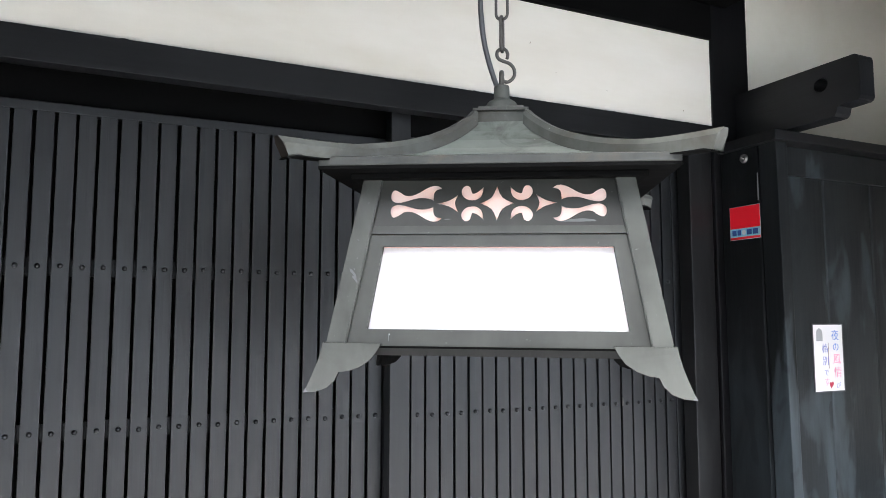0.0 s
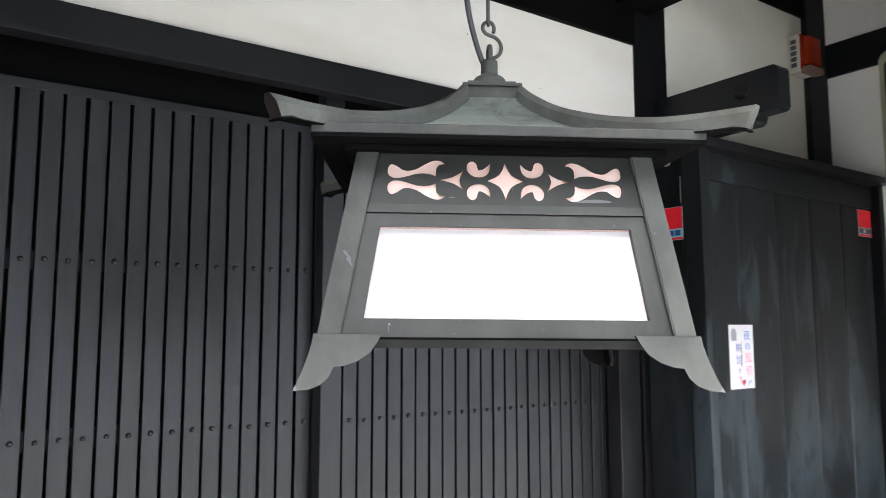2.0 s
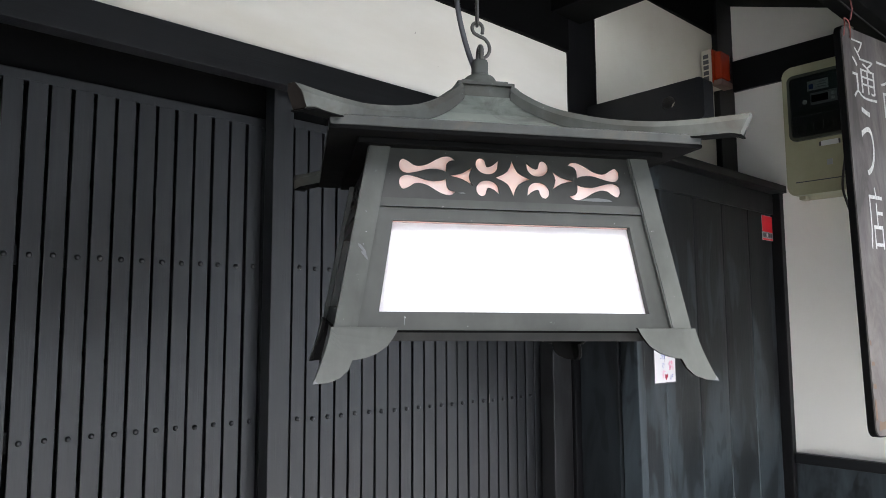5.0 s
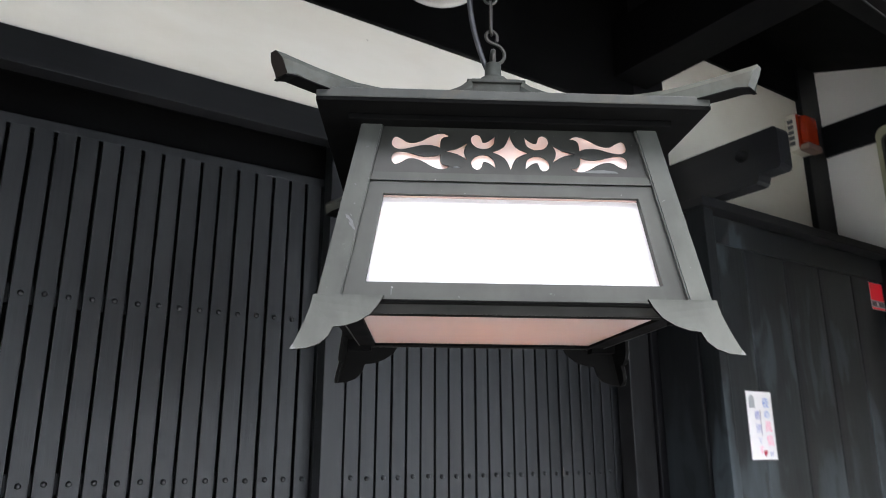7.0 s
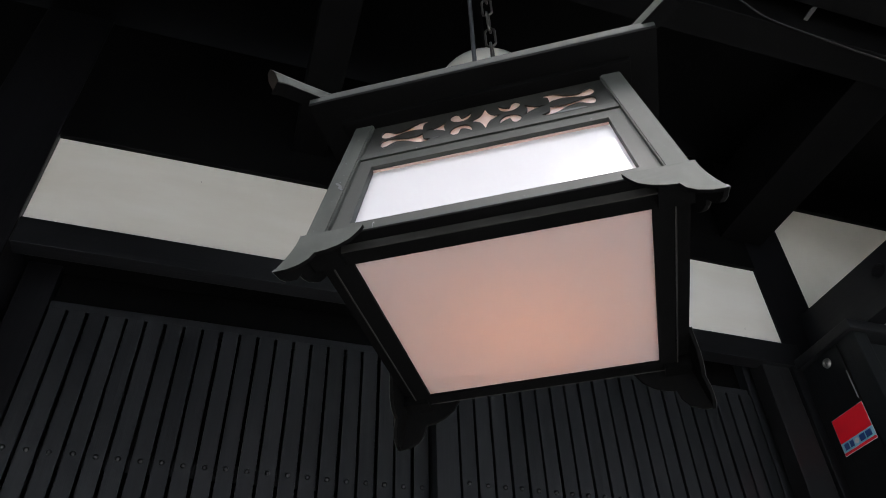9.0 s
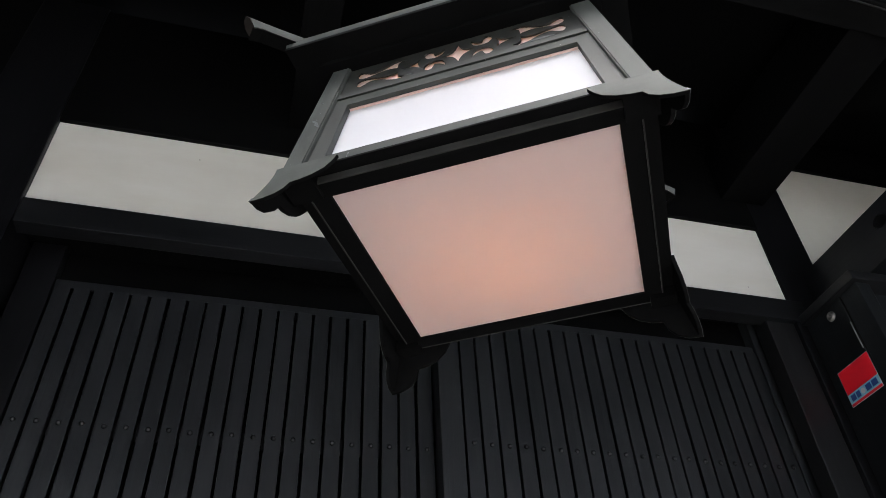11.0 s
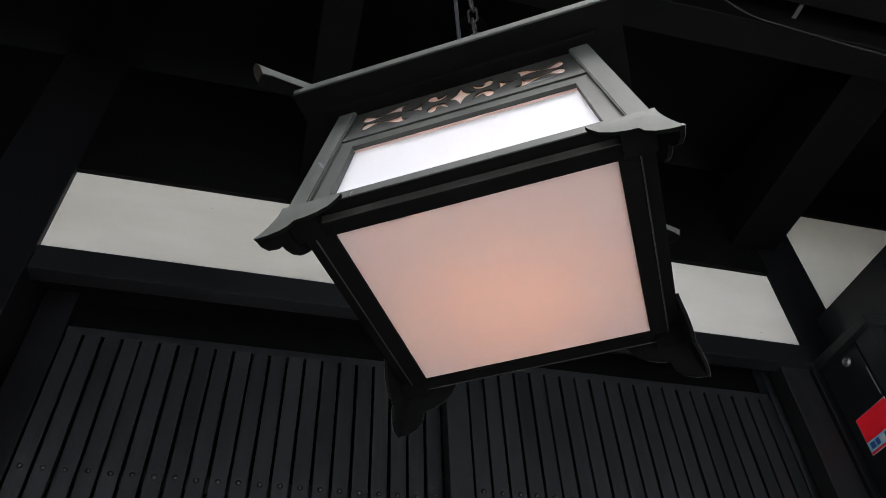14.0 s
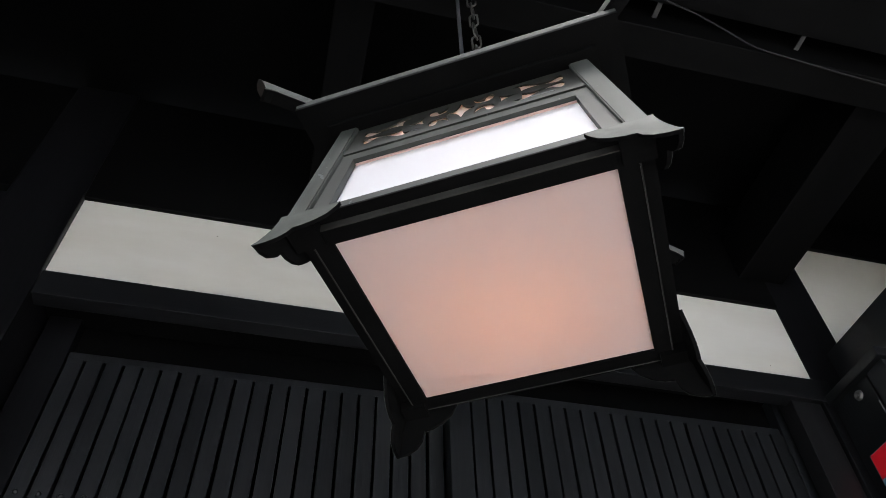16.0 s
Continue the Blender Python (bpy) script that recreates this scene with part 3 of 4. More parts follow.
tagged(mesh_object("bracket_arm", arm, BEAM_Y), "black timber arm with a bored hole and notched underside", "timber arm", kind="structure")

# ---- stickers and note ----


def badge(name, m, w, h, label, mats):
    """A square warning sticker: coloured field above a bar with plain blocks. Faces -y before the pose m."""
    st = thing(name, m, label, "sticker", "security stickers")
    part("backing", box(-w / 2, w / 2, -0.0006, 0.0, 0, h), PALE, st)
    part("field", box(-w / 2 + 0.001, w / 2 - 0.001, -0.001, -0.0007, h * 0.34, h - 0.001), mats[0], st)
    part("bar", box(-w / 2 + 0.001, w / 2 - 0.001, -0.001, -0.0007, h * 0.09, h * 0.33), mats[1], st)
    part("edge", box(-w / 2 + 0.001, w / 2 - 0.001, -0.001, -0.0007, 0.001, h * 0.08), mats[0], st)
    for i, (a, b) in enumerate(((-0.42, -0.28), (-0.25, -0.13), (0.06, 0.22), (0.25, 0.42))):
        part("block", box(w * a, w * b, -0.0014, -0.0011, h * 0.13, h * 0.29), mats[2], st)
    part("disc", prism([(-0.035 * w + 0.006 * math.cos(a * math.pi / 8), h * 0.21 + 0.006 * math.sin(a * math.pi / 8)) for a in range(16)], "y", -0.0014, -0.0011), PALE, st, "pale disc")
    return st


badge("warning_sticker", pose(X0 - 0.0006, 1.723, 1.7685, 0, 0, -90), 0.0945, 0.0835, "red and light blue security sticker on black timber", (RED, CYAN, NAVY))
badge("warning_sticker", pose(2.651, FACE + 0.0035, 1.833, 0, 0, 0), 0.08, 0.0845, "red and grey security sticker on the shutter box", (RED, GREY_STK, INK))

note = thing("paper_note", pose(1.9695, FACE + 0.0036, 1.3955), "laminated white note handwritten in blue and pink", "note")
part("sheet", box(-0.052, 0.052, -0.0012, 0.0, 0.0, 0.162), PAPER, note)
part("border", pierced([(-0.0555, -0.003), (0.0555, -0.003), (0.0555, 0.165), (-0.0555, 0.165)], [[(-0.052, 0.0), (0.052, 0.0), (0.052, 0.162), (-0.052, 0.162)]], lambda s, w, d: (s, -0.0016 + d, w), 0.0014), INK, note, "black border")


def upright(x, z, lift=-0.0018):
    return pose(x, lift, z, 90, 0, 0)


for txt, mat, x, z, size in (("夜", BLUE_INK, 0.025, 0.134, 0.030), ("の", BLUE_INK, 0.026, 0.106, 0.026), ("風", PINK_INK, 0.028, 0.076, 0.031), ("情", PINK_INK, 0.03, 0.043, 0.031),
                             ("が", VIOLET_INK, 0.03, 0.012, 0.018), ("格", VIOLET_INK, -0.013, 0.103, 0.026), ("別", VIOLET_INK, -0.012, 0.072, 0.027), ("で", VIOLET_INK, -0.011, 0.044, 0.02), ("す", PINK_INK, -0.01, 0.021, 0.026)):
    writing("character", txt, mat, size * 0.92, upright(x, z), note, "", 0.0003)
part("heart", prism([(0.004, 0.006), (0.013, 0.016), (0.013, 0.021), (0.009, 0.023), (0.005, 0.02), (0.001, 0.022), (-0.002, 0.018), (-0.001, 0.013)], "y", -0.0018, -0.0013), HEART, note)
part("emblem", prism([(-0.042 + 0.0, 0.122), (-0.02, 0.122), (-0.02, 0.142), (-0.023, 0.15), (-0.031, 0.154), (-0.039, 0.15), (-0.042, 0.142)], "y", -0.0018, -0.0013), GREY_STK, note)
part("underline", box(-0.001, 0.0, -0.0018, -0.0013, 0.055, 0.118), RAWWOOD, note)

# ---- electricity meter, alarm ----
meter = thing("electricity_meter", pose(2.59, 1.4277, 1.9623), "cream plastic electricity meter with a smoked window", "meter")
part("case", prism(rounded(-0.12, 0.132, 0.0, 0.425, 0.026), "x", 0.0, 0.129, 0.006), CREAM, meter)
part("window_back", prism(rounded(-0.1, 0.108, 0.18, 0.386, 0.016), "x", -0.0022, 0.0), INK, meter, "dark inside of the meter")
part("window", prism(rounded(-0.097, 0.105, 0.183, 0.383, 0.014), "x", -0.0125, -0.0115), SMOKED, meter, "smoked clear window")
part("window_frame", pierced(rounded(-0.104, 0.112, 0.175, 0.391, 0.02), [rounded(-0.096, 0.104, 0.184, 0.382, 0.014)], lambda s, w, d: (-0.0135 + d, s, w), 0.0135), SEAL, meter, "dark green window seal")
part("display_plate", box(-0.0042, -0.0024, -0.012, 0.052, 0.332, 0.364, 0.0005), PALE, meter)
part("display_code", box(-0.0048, -0.0043, 0.033, 0.047, 0.337, 0.353), NAVY, meter)
for i in range(3):
    part("print_line", box(-0.0048, -0.0043, -0.006, 0.026 - 0.005 * i, 0.338 + i * 0.008, 0.341 + i * 0.008), GREY_STK, meter)
part("register", box(-0.0062, -0.0024, -0.036, 0.043, 0.284, 0.323, 0.001), GREY_STK, meter)
part("register_glass", box(-0.007, -0.0063, -0.010, 0.04, 0.292, 0.315), DARK, meter)
for i in range(2):
    part("register_key", box(-0.0072, -0.0063, -0.029, -0.019, 0.29 + i * 0.015, 0.3 + i * 0.015), PALE, meter)
part("button", lathe([(0.0, 0.004), (0.006, 0.004), (0.0072, 0.002), (0.0072, 0.0)], 16), PALE, meter, "", True).matrix_basis = pose(-0.0023, 0.062, 0.299, 0, -90, 0)
part("step", box(-0.0085, -0.0023, -0.092, 0.1, 0.254, 0.274, 0.002), SMOKY, meter, "dark ledge inside the meter")
for i in range(6):
    part("terminal", box(-0.006, -0.0023, -0.082 + i * 0.03, -0.062 + i * 0.03, 0.198, 0.226, 0.002), SMOKY, meter)
part("name_plate", box(-0.002, 0.0, -0.03, 0.02, 0.148, 0.164), PALE, meter)
for ny in (-0.0335, 0.0235):
    part("screw", box(-0.0025, 0.0, ny - 0.0025, ny + 0.0025, 0.149, 0.162), INK, meter)
part("clasp", box(-0.002, 0.0, -0.01, 0.006, 0.085, 0.103), GREY_STK, meter)
part("seam", box(-0.001, 0.0, -0.104, 0.104, 0.04, 0.043), INK, meter)
part("foot", box(0.02, 0.06, 0.085, 0.105, -0.012, 0.002, 0.003), CREAM, meter)
tagged(mesh_object("meter_cable", tube([(2.588, 1.32, 2.132), (2.52, 1.3475, 2.0896), (2.52, 1.3604, 2.0365), (2.52, 1.3701, 1.9683), (2.52, 1.3646, 1.9247), (2.52, 1.3428, 1.8649), (2.57, 1.2979, 1.8281), (2.715, 1.2647, 1.7962)], 0.0036, 8, smooth_steps=5), RUBBER, None, True), "thin black cable looping from the meter", "cable")

alarm = thing("security_alarm", pose(2.539, 1.798, 2.371), "cream alarm box with a red-orange beacon lens", "alarm")
part("base", box(-0.03, 0.055, -0.0385, 0.0, 0.0, 0.129, 0.006), ALARM, alarm)
part("flange", box(-0.029, 0.054, -0.0445, -0.0387, 0.006, 0.125, 0.002), LENS, alarm, "red flange of the lens")
part("lens", box(-0.022, 0.05, -0.0695, -0.0447, 0.02, 0.116, 0.009), LENS, alarm, "red-orange lens")
part("tray", box(-0.028, 0.053, -0.0725, -0.0390, -0.006, 0.0145, 0.004), TRAY_RED, alarm, "dull brown tray under the lens")
for i in range(5):
    part("block", box(-0.0312, -0.0302, -0.029, -0.010, 0.018 + i * 0.0195, 0.032 + i * 0.0195), INK, alarm)

# ---- hanging blackboard ----
board = thing("blackboard", pose(1.992, 1.1632, 1.3017, -1.3, 0, -9), "weathered hanging blackboard with white chalk writing", "blackboard")


part("panel", prism(rounded(0.0, 0.6, 0.0, 0.952, 0.02), "y", -0.007, 0.009, 0.0015), SLATE, board)
part("edge_band", prism(rounded(-0.003, 0.603, -0.003, 0.955, 0.022), "y", -0.004, 0.011, 0.001), DARK, board)
for x, z, w, h in ((0.012, 0.012, 0.05, 0.022), (0.003, 0.104, 0.012, 0.012), (0.004, 0.155, 0.012, 0.01), (0.003, 0.2, 0.006, 0.012), (0.003, 0.035, 0.007, 0.05)):
    part("chip", prism([(x, z), (x + w * 0.45, z + h * 0.12), (x + w * 0.95, z - h * 0.05), (x + w, z + h * 0.55), (x + w * 0.8, z + h * 0.95), (x + w * 0.35, z + h * 0.8), (x + w * 0.1, z + h)], "y", -0.0078, -0.0065), RAWWOOD, board, "chipped bare wood")


def chalk(txt, x0, x1, z0, z1):
    """One chalked character, drawn to fill its space on the board."""
    ob = writing("chalk_character", txt, CHALK, 0.1, pose(0, 0, 0), board, "", 0.0010)
    xs, zs = [v.co.x for v in ob.data.vertices], [v.co.y for v in ob.data.vertices]
    x0, x1 = x0 - 0.012, x1 - 0.012
    fx, fz = (x1 - x0) / (max(xs) - min(xs)), (z1 - z0) / (max(zs) - min(zs))
    ob.matrix_basis = pose(x0 - min(xs) * fx, -0.0078, z0 - min(zs) * fz, 90, 0, 0) @ Matrix.Diagonal((fx, fz, 1, 1))


for txt, *space in (("マ", 0.053, 0.102, 0.879, 0.927), ("通", 0.045, 0.151, 0.781, 0.884), ("う", 0.062, 0.115, 0.595, 0.761), ("店", 0.062, 0.128, 0.419, 0.568), ("。", 0.136, 0.16, 0.373, 0.403),
                    ("プ", 0.164, 0.258, 0.831, 0.904), ("ロ", 0.184, 0.243, 0.751, 0.816), ("の", 0.186, 0.246, 0.661, 0.717), ("中", 0.193, 0.25, 0.532, 0.652), ("の", 0.205, 0.268, 0.449, 0.507)):
    chalk(txt, *space)
tagged(mesh_object("red_string", tube([(1.996, 1.157, 2.259), (2.006, 1.155, 2.287), (2.02, 1.163, 2.327), (2.024, 1.169, 2.4), (2.026, 1.18, 2.47)], 0.0016, 6), RED_CORD), "faded red cord holding the blackboard", "cord")
part("cord_loop", tube([(0.005, -0.009, 0.925), (0.008, -0.012, 0.955), (0.018, -0.006, 0.972), (0.034, -0.008, 0.968), (0.036, -0.0095, 0.945), (0.034, -0.009, 0.925)], 0.0016, 6, smooth_steps=3), RED_CORD, board)

# ---- globe lamp behind the chain ----
globe = thing("globe_lamp", pose(0.876, 1.432, 2.241), "round white opal glass globe lamp under the eave", "lamp")
part("globe", lathe([(0.1055 * math.sin(math.pi * i / 28), -0.1055 * math.cos(math.pi * i / 28)) for i in range(29)], 40), GLOBE, globe, "", True)
part("holder", lathe([(0.0, 0.098), (0.038, 0.098), (0.042, 0.122), (0.02, 0.138), (0.01, 0.144), (0.01, 0.345), (0.035, 0.346), (0.035, 0.357), (0.0, 0.357)], 20), EAVE_Y, globe, "black lamp holder and rod", True)

# ---- batten on thin brackets and a loose wire under the eave ----
batten = thing("eave_batten", pose(0, 0, 0), "dark timber batten hung on thin brackets under the eave", "batten")
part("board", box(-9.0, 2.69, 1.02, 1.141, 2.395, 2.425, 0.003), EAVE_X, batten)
for gx in (0.3, 1.16, 1.478, 2.1):
    part("bracket", box(gx - 0.005, gx + 0.005, 1.1415, 1.1735, 2.40, 2.404), BRACKET, batten, "thin metal bracket")
tagged(mesh_object("eave_wire", tube([(0.92, 1.05, 2.39), (1.124, 1.112, 2.352), (1.209, 1.128, 2.345), (1.284, 1.1465, 2.345), (1.361, 1.166, 2.345), (1.458, 1.173, 2.345), (1.576, 1.18, 2.345), (1.671, 1.184, 2.345), (1.9, 1.2, 2.345), (2.3, 1.2, 2.34), (2.69, 1.2, 2.345)], 0.0022, 6, smooth_steps=4), WIRE, None, True), "thin grey wire sagging under the purlin", "wire")

# ---- the lantern ----
LX, LY, LZ = 0.7761, 1.1851, 1.5423
LANTERN_POSE = pose(LX, LY, LZ, 0, 0, -31.5) @ pose(0, 0, 0, 2.26, 0, 0) @ pose(0, 0, 0, 0, 0.52, 0)
lantern = thing("hanging_lantern", LANTERN_POSE, "grey-green metal hanging lantern with white panes and curved roof", "lantern")


def half(w):
    """Half width of the tapering body at height w."""
    return 0.1705 - (w - 0.010) * 0.178


def turned(k):
    return Matrix.Rotation(radians(90 * k), 4, "Z")


def on_face(k, recess):
    r = turned(k)
    return lambda s, w, d: r @ Vector((s, -(half(w) - recess - d), w))


def mirrored(pts, flip_s=False, flip_w=False):
    return [(-s if flip_s else s, -w if flip_w else w) for s, w in pts]


def smooth_loop(pts, steps=3):
    """Rounds an outline off; a point given as (s, w, 1) stays a sharp tip."""
    out = []
    n = len(pts)
    for i in range(n):
        p0, p1, p2, p3 = pts[i - 1], pts[i], pts[(i + 1) % n], pts[(i + 2) % n]
        t1 = (0, 0) if len(p1) > 2 else ((p2[0] - p0[0]) / 2, (p2[1] - p0[1]) / 2)
        t2 = (0, 0) if len(p2) > 2 else ((p3[0] - p1[0]) / 2, (p3[1] - p1[1]) / 2)
        for k in range(steps):
            u = k / steps
            a, b, c, d = 2 * u ** 3 - 3 * u * u + 1, u ** 3 - 2 * u * u + u, -2 * u ** 3 + 3 * u * u, u ** 3 - u * u
            out.append((a * p1[0] + b * t1[0] + c * p2[0] + d * t2[0], a * p1[1] + b * t1[1] + c * p2[1] + d * t2[1]))
    return out


MM = 0.001
STAR = smooth_loop([(0, 18.6, 1), (5.4, 6.2), (17.6, 0, 1), (5.4, -6.2), (0, -18.6, 1), (-5.4, -6.2), (-17.6, 0, 1), (-5.4, 6.2)])
DART = smooth_loop([(-62.5, 0, 1), (-50, 3.1), (-40, 9.4, 1), (-43.6, 0), (-40, -9.4, 1), (-50, -3.1)])
COMMA = smooth_loop([(-32, 19), (-28, 17.3), (-26.3, 12.5), (-24.8, 10.4), (-19.5, 12.3), (-14, 17.2, 1), (-15.5, 8.5), (-20.5, 4.0), (-27, 3.2), (-33, 5.4), (-36.6, 10.5), (-36, 16)])
WHALE = smooth_loop([(-107, 14.8), (-101, 12), (-97, 9.2), (-90.5, 8.6), (-83, 11), (-75, 15.8), (-68, 18.8), (-61.5, 18.8), (-57, 15.6, 1), (-62.5, 14.5), (-65.5, 10.8), (-66, 3.2, 1),
                     (-70, 5), (-77, 6), (-84.5, 5.4), (-92, 3.2), (-100, 1.3), (-106, 1.3), (-110.4, 4.2), (-111.3, 9), (-110, 13)])
FRIEZE_W = 0.1540


def motif():
    loops = [STAR]
    for fs in (False, True):
        loops.append(mirrored(DART, fs))
        for fw in (False, True):
            loops.append(mirrored(COMMA, fs, fw))
            loops.append(mirrored(WHALE, fs, fw))
    return [[(s * MM, FRIEZE_W + w * MM) for s, w in lp] for lp in loops]


POST_W = 0.0205
for k in range(4):
    # corner post
    bm = bmesh.new()
    a = []
    for w in (0.009, 0.186):
        h = half(w)
        a.append([bm.verts.new(turned(k) @ Vector(p)) for p in ((-h, -h, w), (-h + POST_W, -h, w), (-h + POST_W, -h + POST_W, w), (-h, -h + POST_W, w))])
    bm.faces.new(a[0])
    bm.faces.new(a[1])
    for i in range(4):
        bm.faces.new((a[0][i], a[0][(i + 1) % 4], a[1][(i + 1) % 4], a[1][i]))
    bmesh.ops.bevel(bm, geom=bm.edges[:], offset=0.0012, segments=2, affect="EDGES")
    part("corner_post", bm, FRAME, lantern)
    # window frame
    def edge(w):
        return half(w) - POST_W + 0.001
    lo, hi = 0.008, 0.1212
    part("window_frame", pierced([(-edge(lo), lo), (edge(lo), lo), (edge(hi), hi), (-edge(hi), hi)],
                                 [[(-0.1305, 0.0242), (0.1305, 0.0242), (0.1175, 0.1088), (-0.1175, 0.1088)]], on_face(k, 0.0055), 0.008), SASH, lantern)
    # pierced frieze and its rail
    lo, hi = 0.1302, 0.187
    part("frieze", pierced([(-edge(lo), lo), (edge(lo), lo), (edge(hi), hi), (-edge(hi), hi)], motif(), on_face(k, 0.0055), 0.0022), FRIEZE, lantern, "pierced scroll frieze")
    lo, hi = 0.1219, 0.130
    part("rail", pierced([(-edge(lo), lo), (edge(lo), lo), (edge(hi), hi), (-edge(hi), hi)], [], on_face(k, 0.0035), 0.0102), SASH, lantern)
    lo, hi = 0.012, 0.1318
    part("pane", pierced([(-edge(lo), lo), (edge(lo), lo), (edge(hi), hi), (-edge(hi), hi)], [], on_face(k, 0.0140), 0.003), PANE, lantern, "milky white pane")
    # salmon strip added in place of lamp glow along the pane's top edge
    part("glow_edge", pierced([(-0.1175, 0.1074), (0.1175, 0.1074), (0.1173, 0.1087), (-0.1173, 0.1087)], [], on_face(k, 0.0112), 0.0026), GLOW_EDGE, lantern, "salmon-pink strip painted as glow along the top of the pane")
    lo, hi = 0.1304, 0.1865
    part("frieze_pane", pierced([(-edge(lo), lo), (edge(lo), lo), (edge(hi), hi), (-edge(hi), hi)], [], on_face(k, 0.0096), 0.002), ROSE, lantern, "milky rose pane behind the frieze")

# paint marks: a bluish smudge on one post, scratches on frame, frieze and feet
MARKS = material("bare_scuffed_metal", (0.085, 0.09, 0.092), 0.55)


def mark(pts, recess):
    part("paint_scuff", pierced(pts, [], on_face(0, recess), 0.0006), MARKS, lantern, "pale scuff in the paint")


for cs, cw, wd, ht, sl in ((-0.1462, 0.0805, 0.0026, 0.0052, -0.35), (-0.1440, 0.0745, 0.0022, 0.0040, -0.3), (-0.1452, 0.0850, 0.0008, 0.0010, 0), (-0.1428, 0.1155, 0.0008, 0.0009, 0)):
    mark([(cs + wd * a + sl * ht * b, cw + ht * b) for a, b in ((-0.8, 1.0), (0.1, 0.8), (0.5, 0.3), (1.0, -0.2), (0.8, -1.0), (0.2, -0.7), (-0.3, 0.0), (-0.9, 0.4))], -0.0004)
mark([(-0.1080, 0.0195), (-0.1073, 0.0195), (-0.1074, 0.0125), (-0.1079, 0.0125)], 0.0051)
mark([(0.0640, 0.1342), (0.0820, 0.1339), (0.1010, 0.1344), (0.0985, 0.1362), (0.0870, 0.1374), (0.0740, 0.1366)], 0.0051)
mark([(-0.055, 0.1372), (-0.0500, 0.1380), (-0.0475, 0.1368), (-0.0515, 0.1364)], 0.0051)

# floor of the body and the lower pane
ring = lambda o, i: ([(-o, -o), (o, -o), (o, o), (-o, o)], [[(-i, -i), (i, -i), (i, i), (-i, i)]])
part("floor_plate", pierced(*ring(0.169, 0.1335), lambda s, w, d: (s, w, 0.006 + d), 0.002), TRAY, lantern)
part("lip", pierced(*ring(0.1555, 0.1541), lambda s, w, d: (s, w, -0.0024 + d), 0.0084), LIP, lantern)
# near-black blocks fill the foot corners in place of shade
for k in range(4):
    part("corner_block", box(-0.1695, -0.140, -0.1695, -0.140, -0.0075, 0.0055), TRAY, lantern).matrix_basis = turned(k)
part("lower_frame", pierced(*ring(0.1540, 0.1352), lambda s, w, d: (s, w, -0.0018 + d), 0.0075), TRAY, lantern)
part("lower_pane", box(-0.1350, 0.1350, -0.1350, 0.1350, 0.0012, 0.0027), LOWER, lantern, "milky pinkish lower pane")

# cloud-shaped feet
FOOT = [(0.0, 0.0), (0.0594, 0.0), (0.0555, -0.0075), (0.049, -0.0165), (0.039, -0.0232), (0.028, -0.027), (0.0185, -0.0282),
        (0.015, -0.0365), (0.008, -0.043), (-0.002, -0.0468), (-0.0175, -0.0478)]


def flare(w):
    """Outward sweep of the foot below the body."""
    d = max(0.0, -w) / 0.0478
    return 0.173 + 0.0145 * d ** 1.35


for k in range(4):
    both, inner = bmesh.new(), bmesh.new()
    big = 1.0 if k < 2 else 1.22  # house-side feet enlarged and shifted to fit the camera's view
    for side in (0, 1):
        def foot_point(s, w, d, side=side):
            f = flare(w)
            inward = s * big
            a = (-f + inward, -f + d) if side == 0 else (-f + d, -f + inward)
            return turned(k) @ Vector((a[0], a[1], 0.0108 + w * big))
        outline = [(0.0, 0.0)] + [(s + (flare(w) - flare(0)), w) for s, w in FOOT[1:-1]] + [(0.0, -0.0478), (0.0, -0.036), (0.0, -0.024), (0.0, -0.012)]
        merge(both, pierced(outline, [], foot_point, 0.0004, 3))
        merge(inner, pierced(outline, [], lambda s, w, d: foot_point(max(s, 0.0005), w, d + 0.0005), 0.0038, 3))
    if k in (0, 1):
        tip = bmesh.new()
        for side in (0, 1):
            def tip_point(s, w, d, side=side):
                f = flare(w) + 0.0004
                a = (-f + s, -f + d) if side == 0 else (-f + d, -f + s)
                return turned(k) @ Vector((a[0], a[1], 0.0108 + w))
            merge(tip, pierced([(0.0, -0.0478), (0.0, -0.0435), (0.0010, -0.0440), (0.0014, -0.0456), (0.0036, -0.0464), (0.0042, -0.0474)], [], tip_point, 0.0008))
        part("worn_tip", tip, MARKS, lantern, "bare worn foot tip")
    foot = part("foot", both, FRAME, lantern, "scrolled cloud-shaped foot")
    # near-black inner layer paints the shade behind the foot
    part("lining", inner, TRAY, foot, "inner face painted near-black as shade")
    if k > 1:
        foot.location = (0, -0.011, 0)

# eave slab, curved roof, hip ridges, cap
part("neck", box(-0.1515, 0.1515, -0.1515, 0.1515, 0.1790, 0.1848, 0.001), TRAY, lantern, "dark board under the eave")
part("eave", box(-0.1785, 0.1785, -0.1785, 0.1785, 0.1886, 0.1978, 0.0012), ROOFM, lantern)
# near-black sheet carries the shade of the eave's underside
part("eave_lining", box(-0.1785, 0.1785, -0.1785, 0.1785, 0.1850, 0.1885), TRAY, lantern, "near-black sheet painted as shade under the eave")
profile = [(0.0345, 0.2635), (0.038, 0.2585), (0.045, 0.250), (0.06, 0.2365), (0.08, 0.2235), (0.10, 0.2145), (0.125, 0.2075), (0.15, 0.2025), (0.1772, 0.1981)]
bm = bmesh.new()
rings = []
for h, w in profile:
    rings.append([bm.verts.new(p) for p in ((-h, -h, w), (h, -h, w), (h, h, w), (-h, h, w))])
bm.faces.new(rings[0])
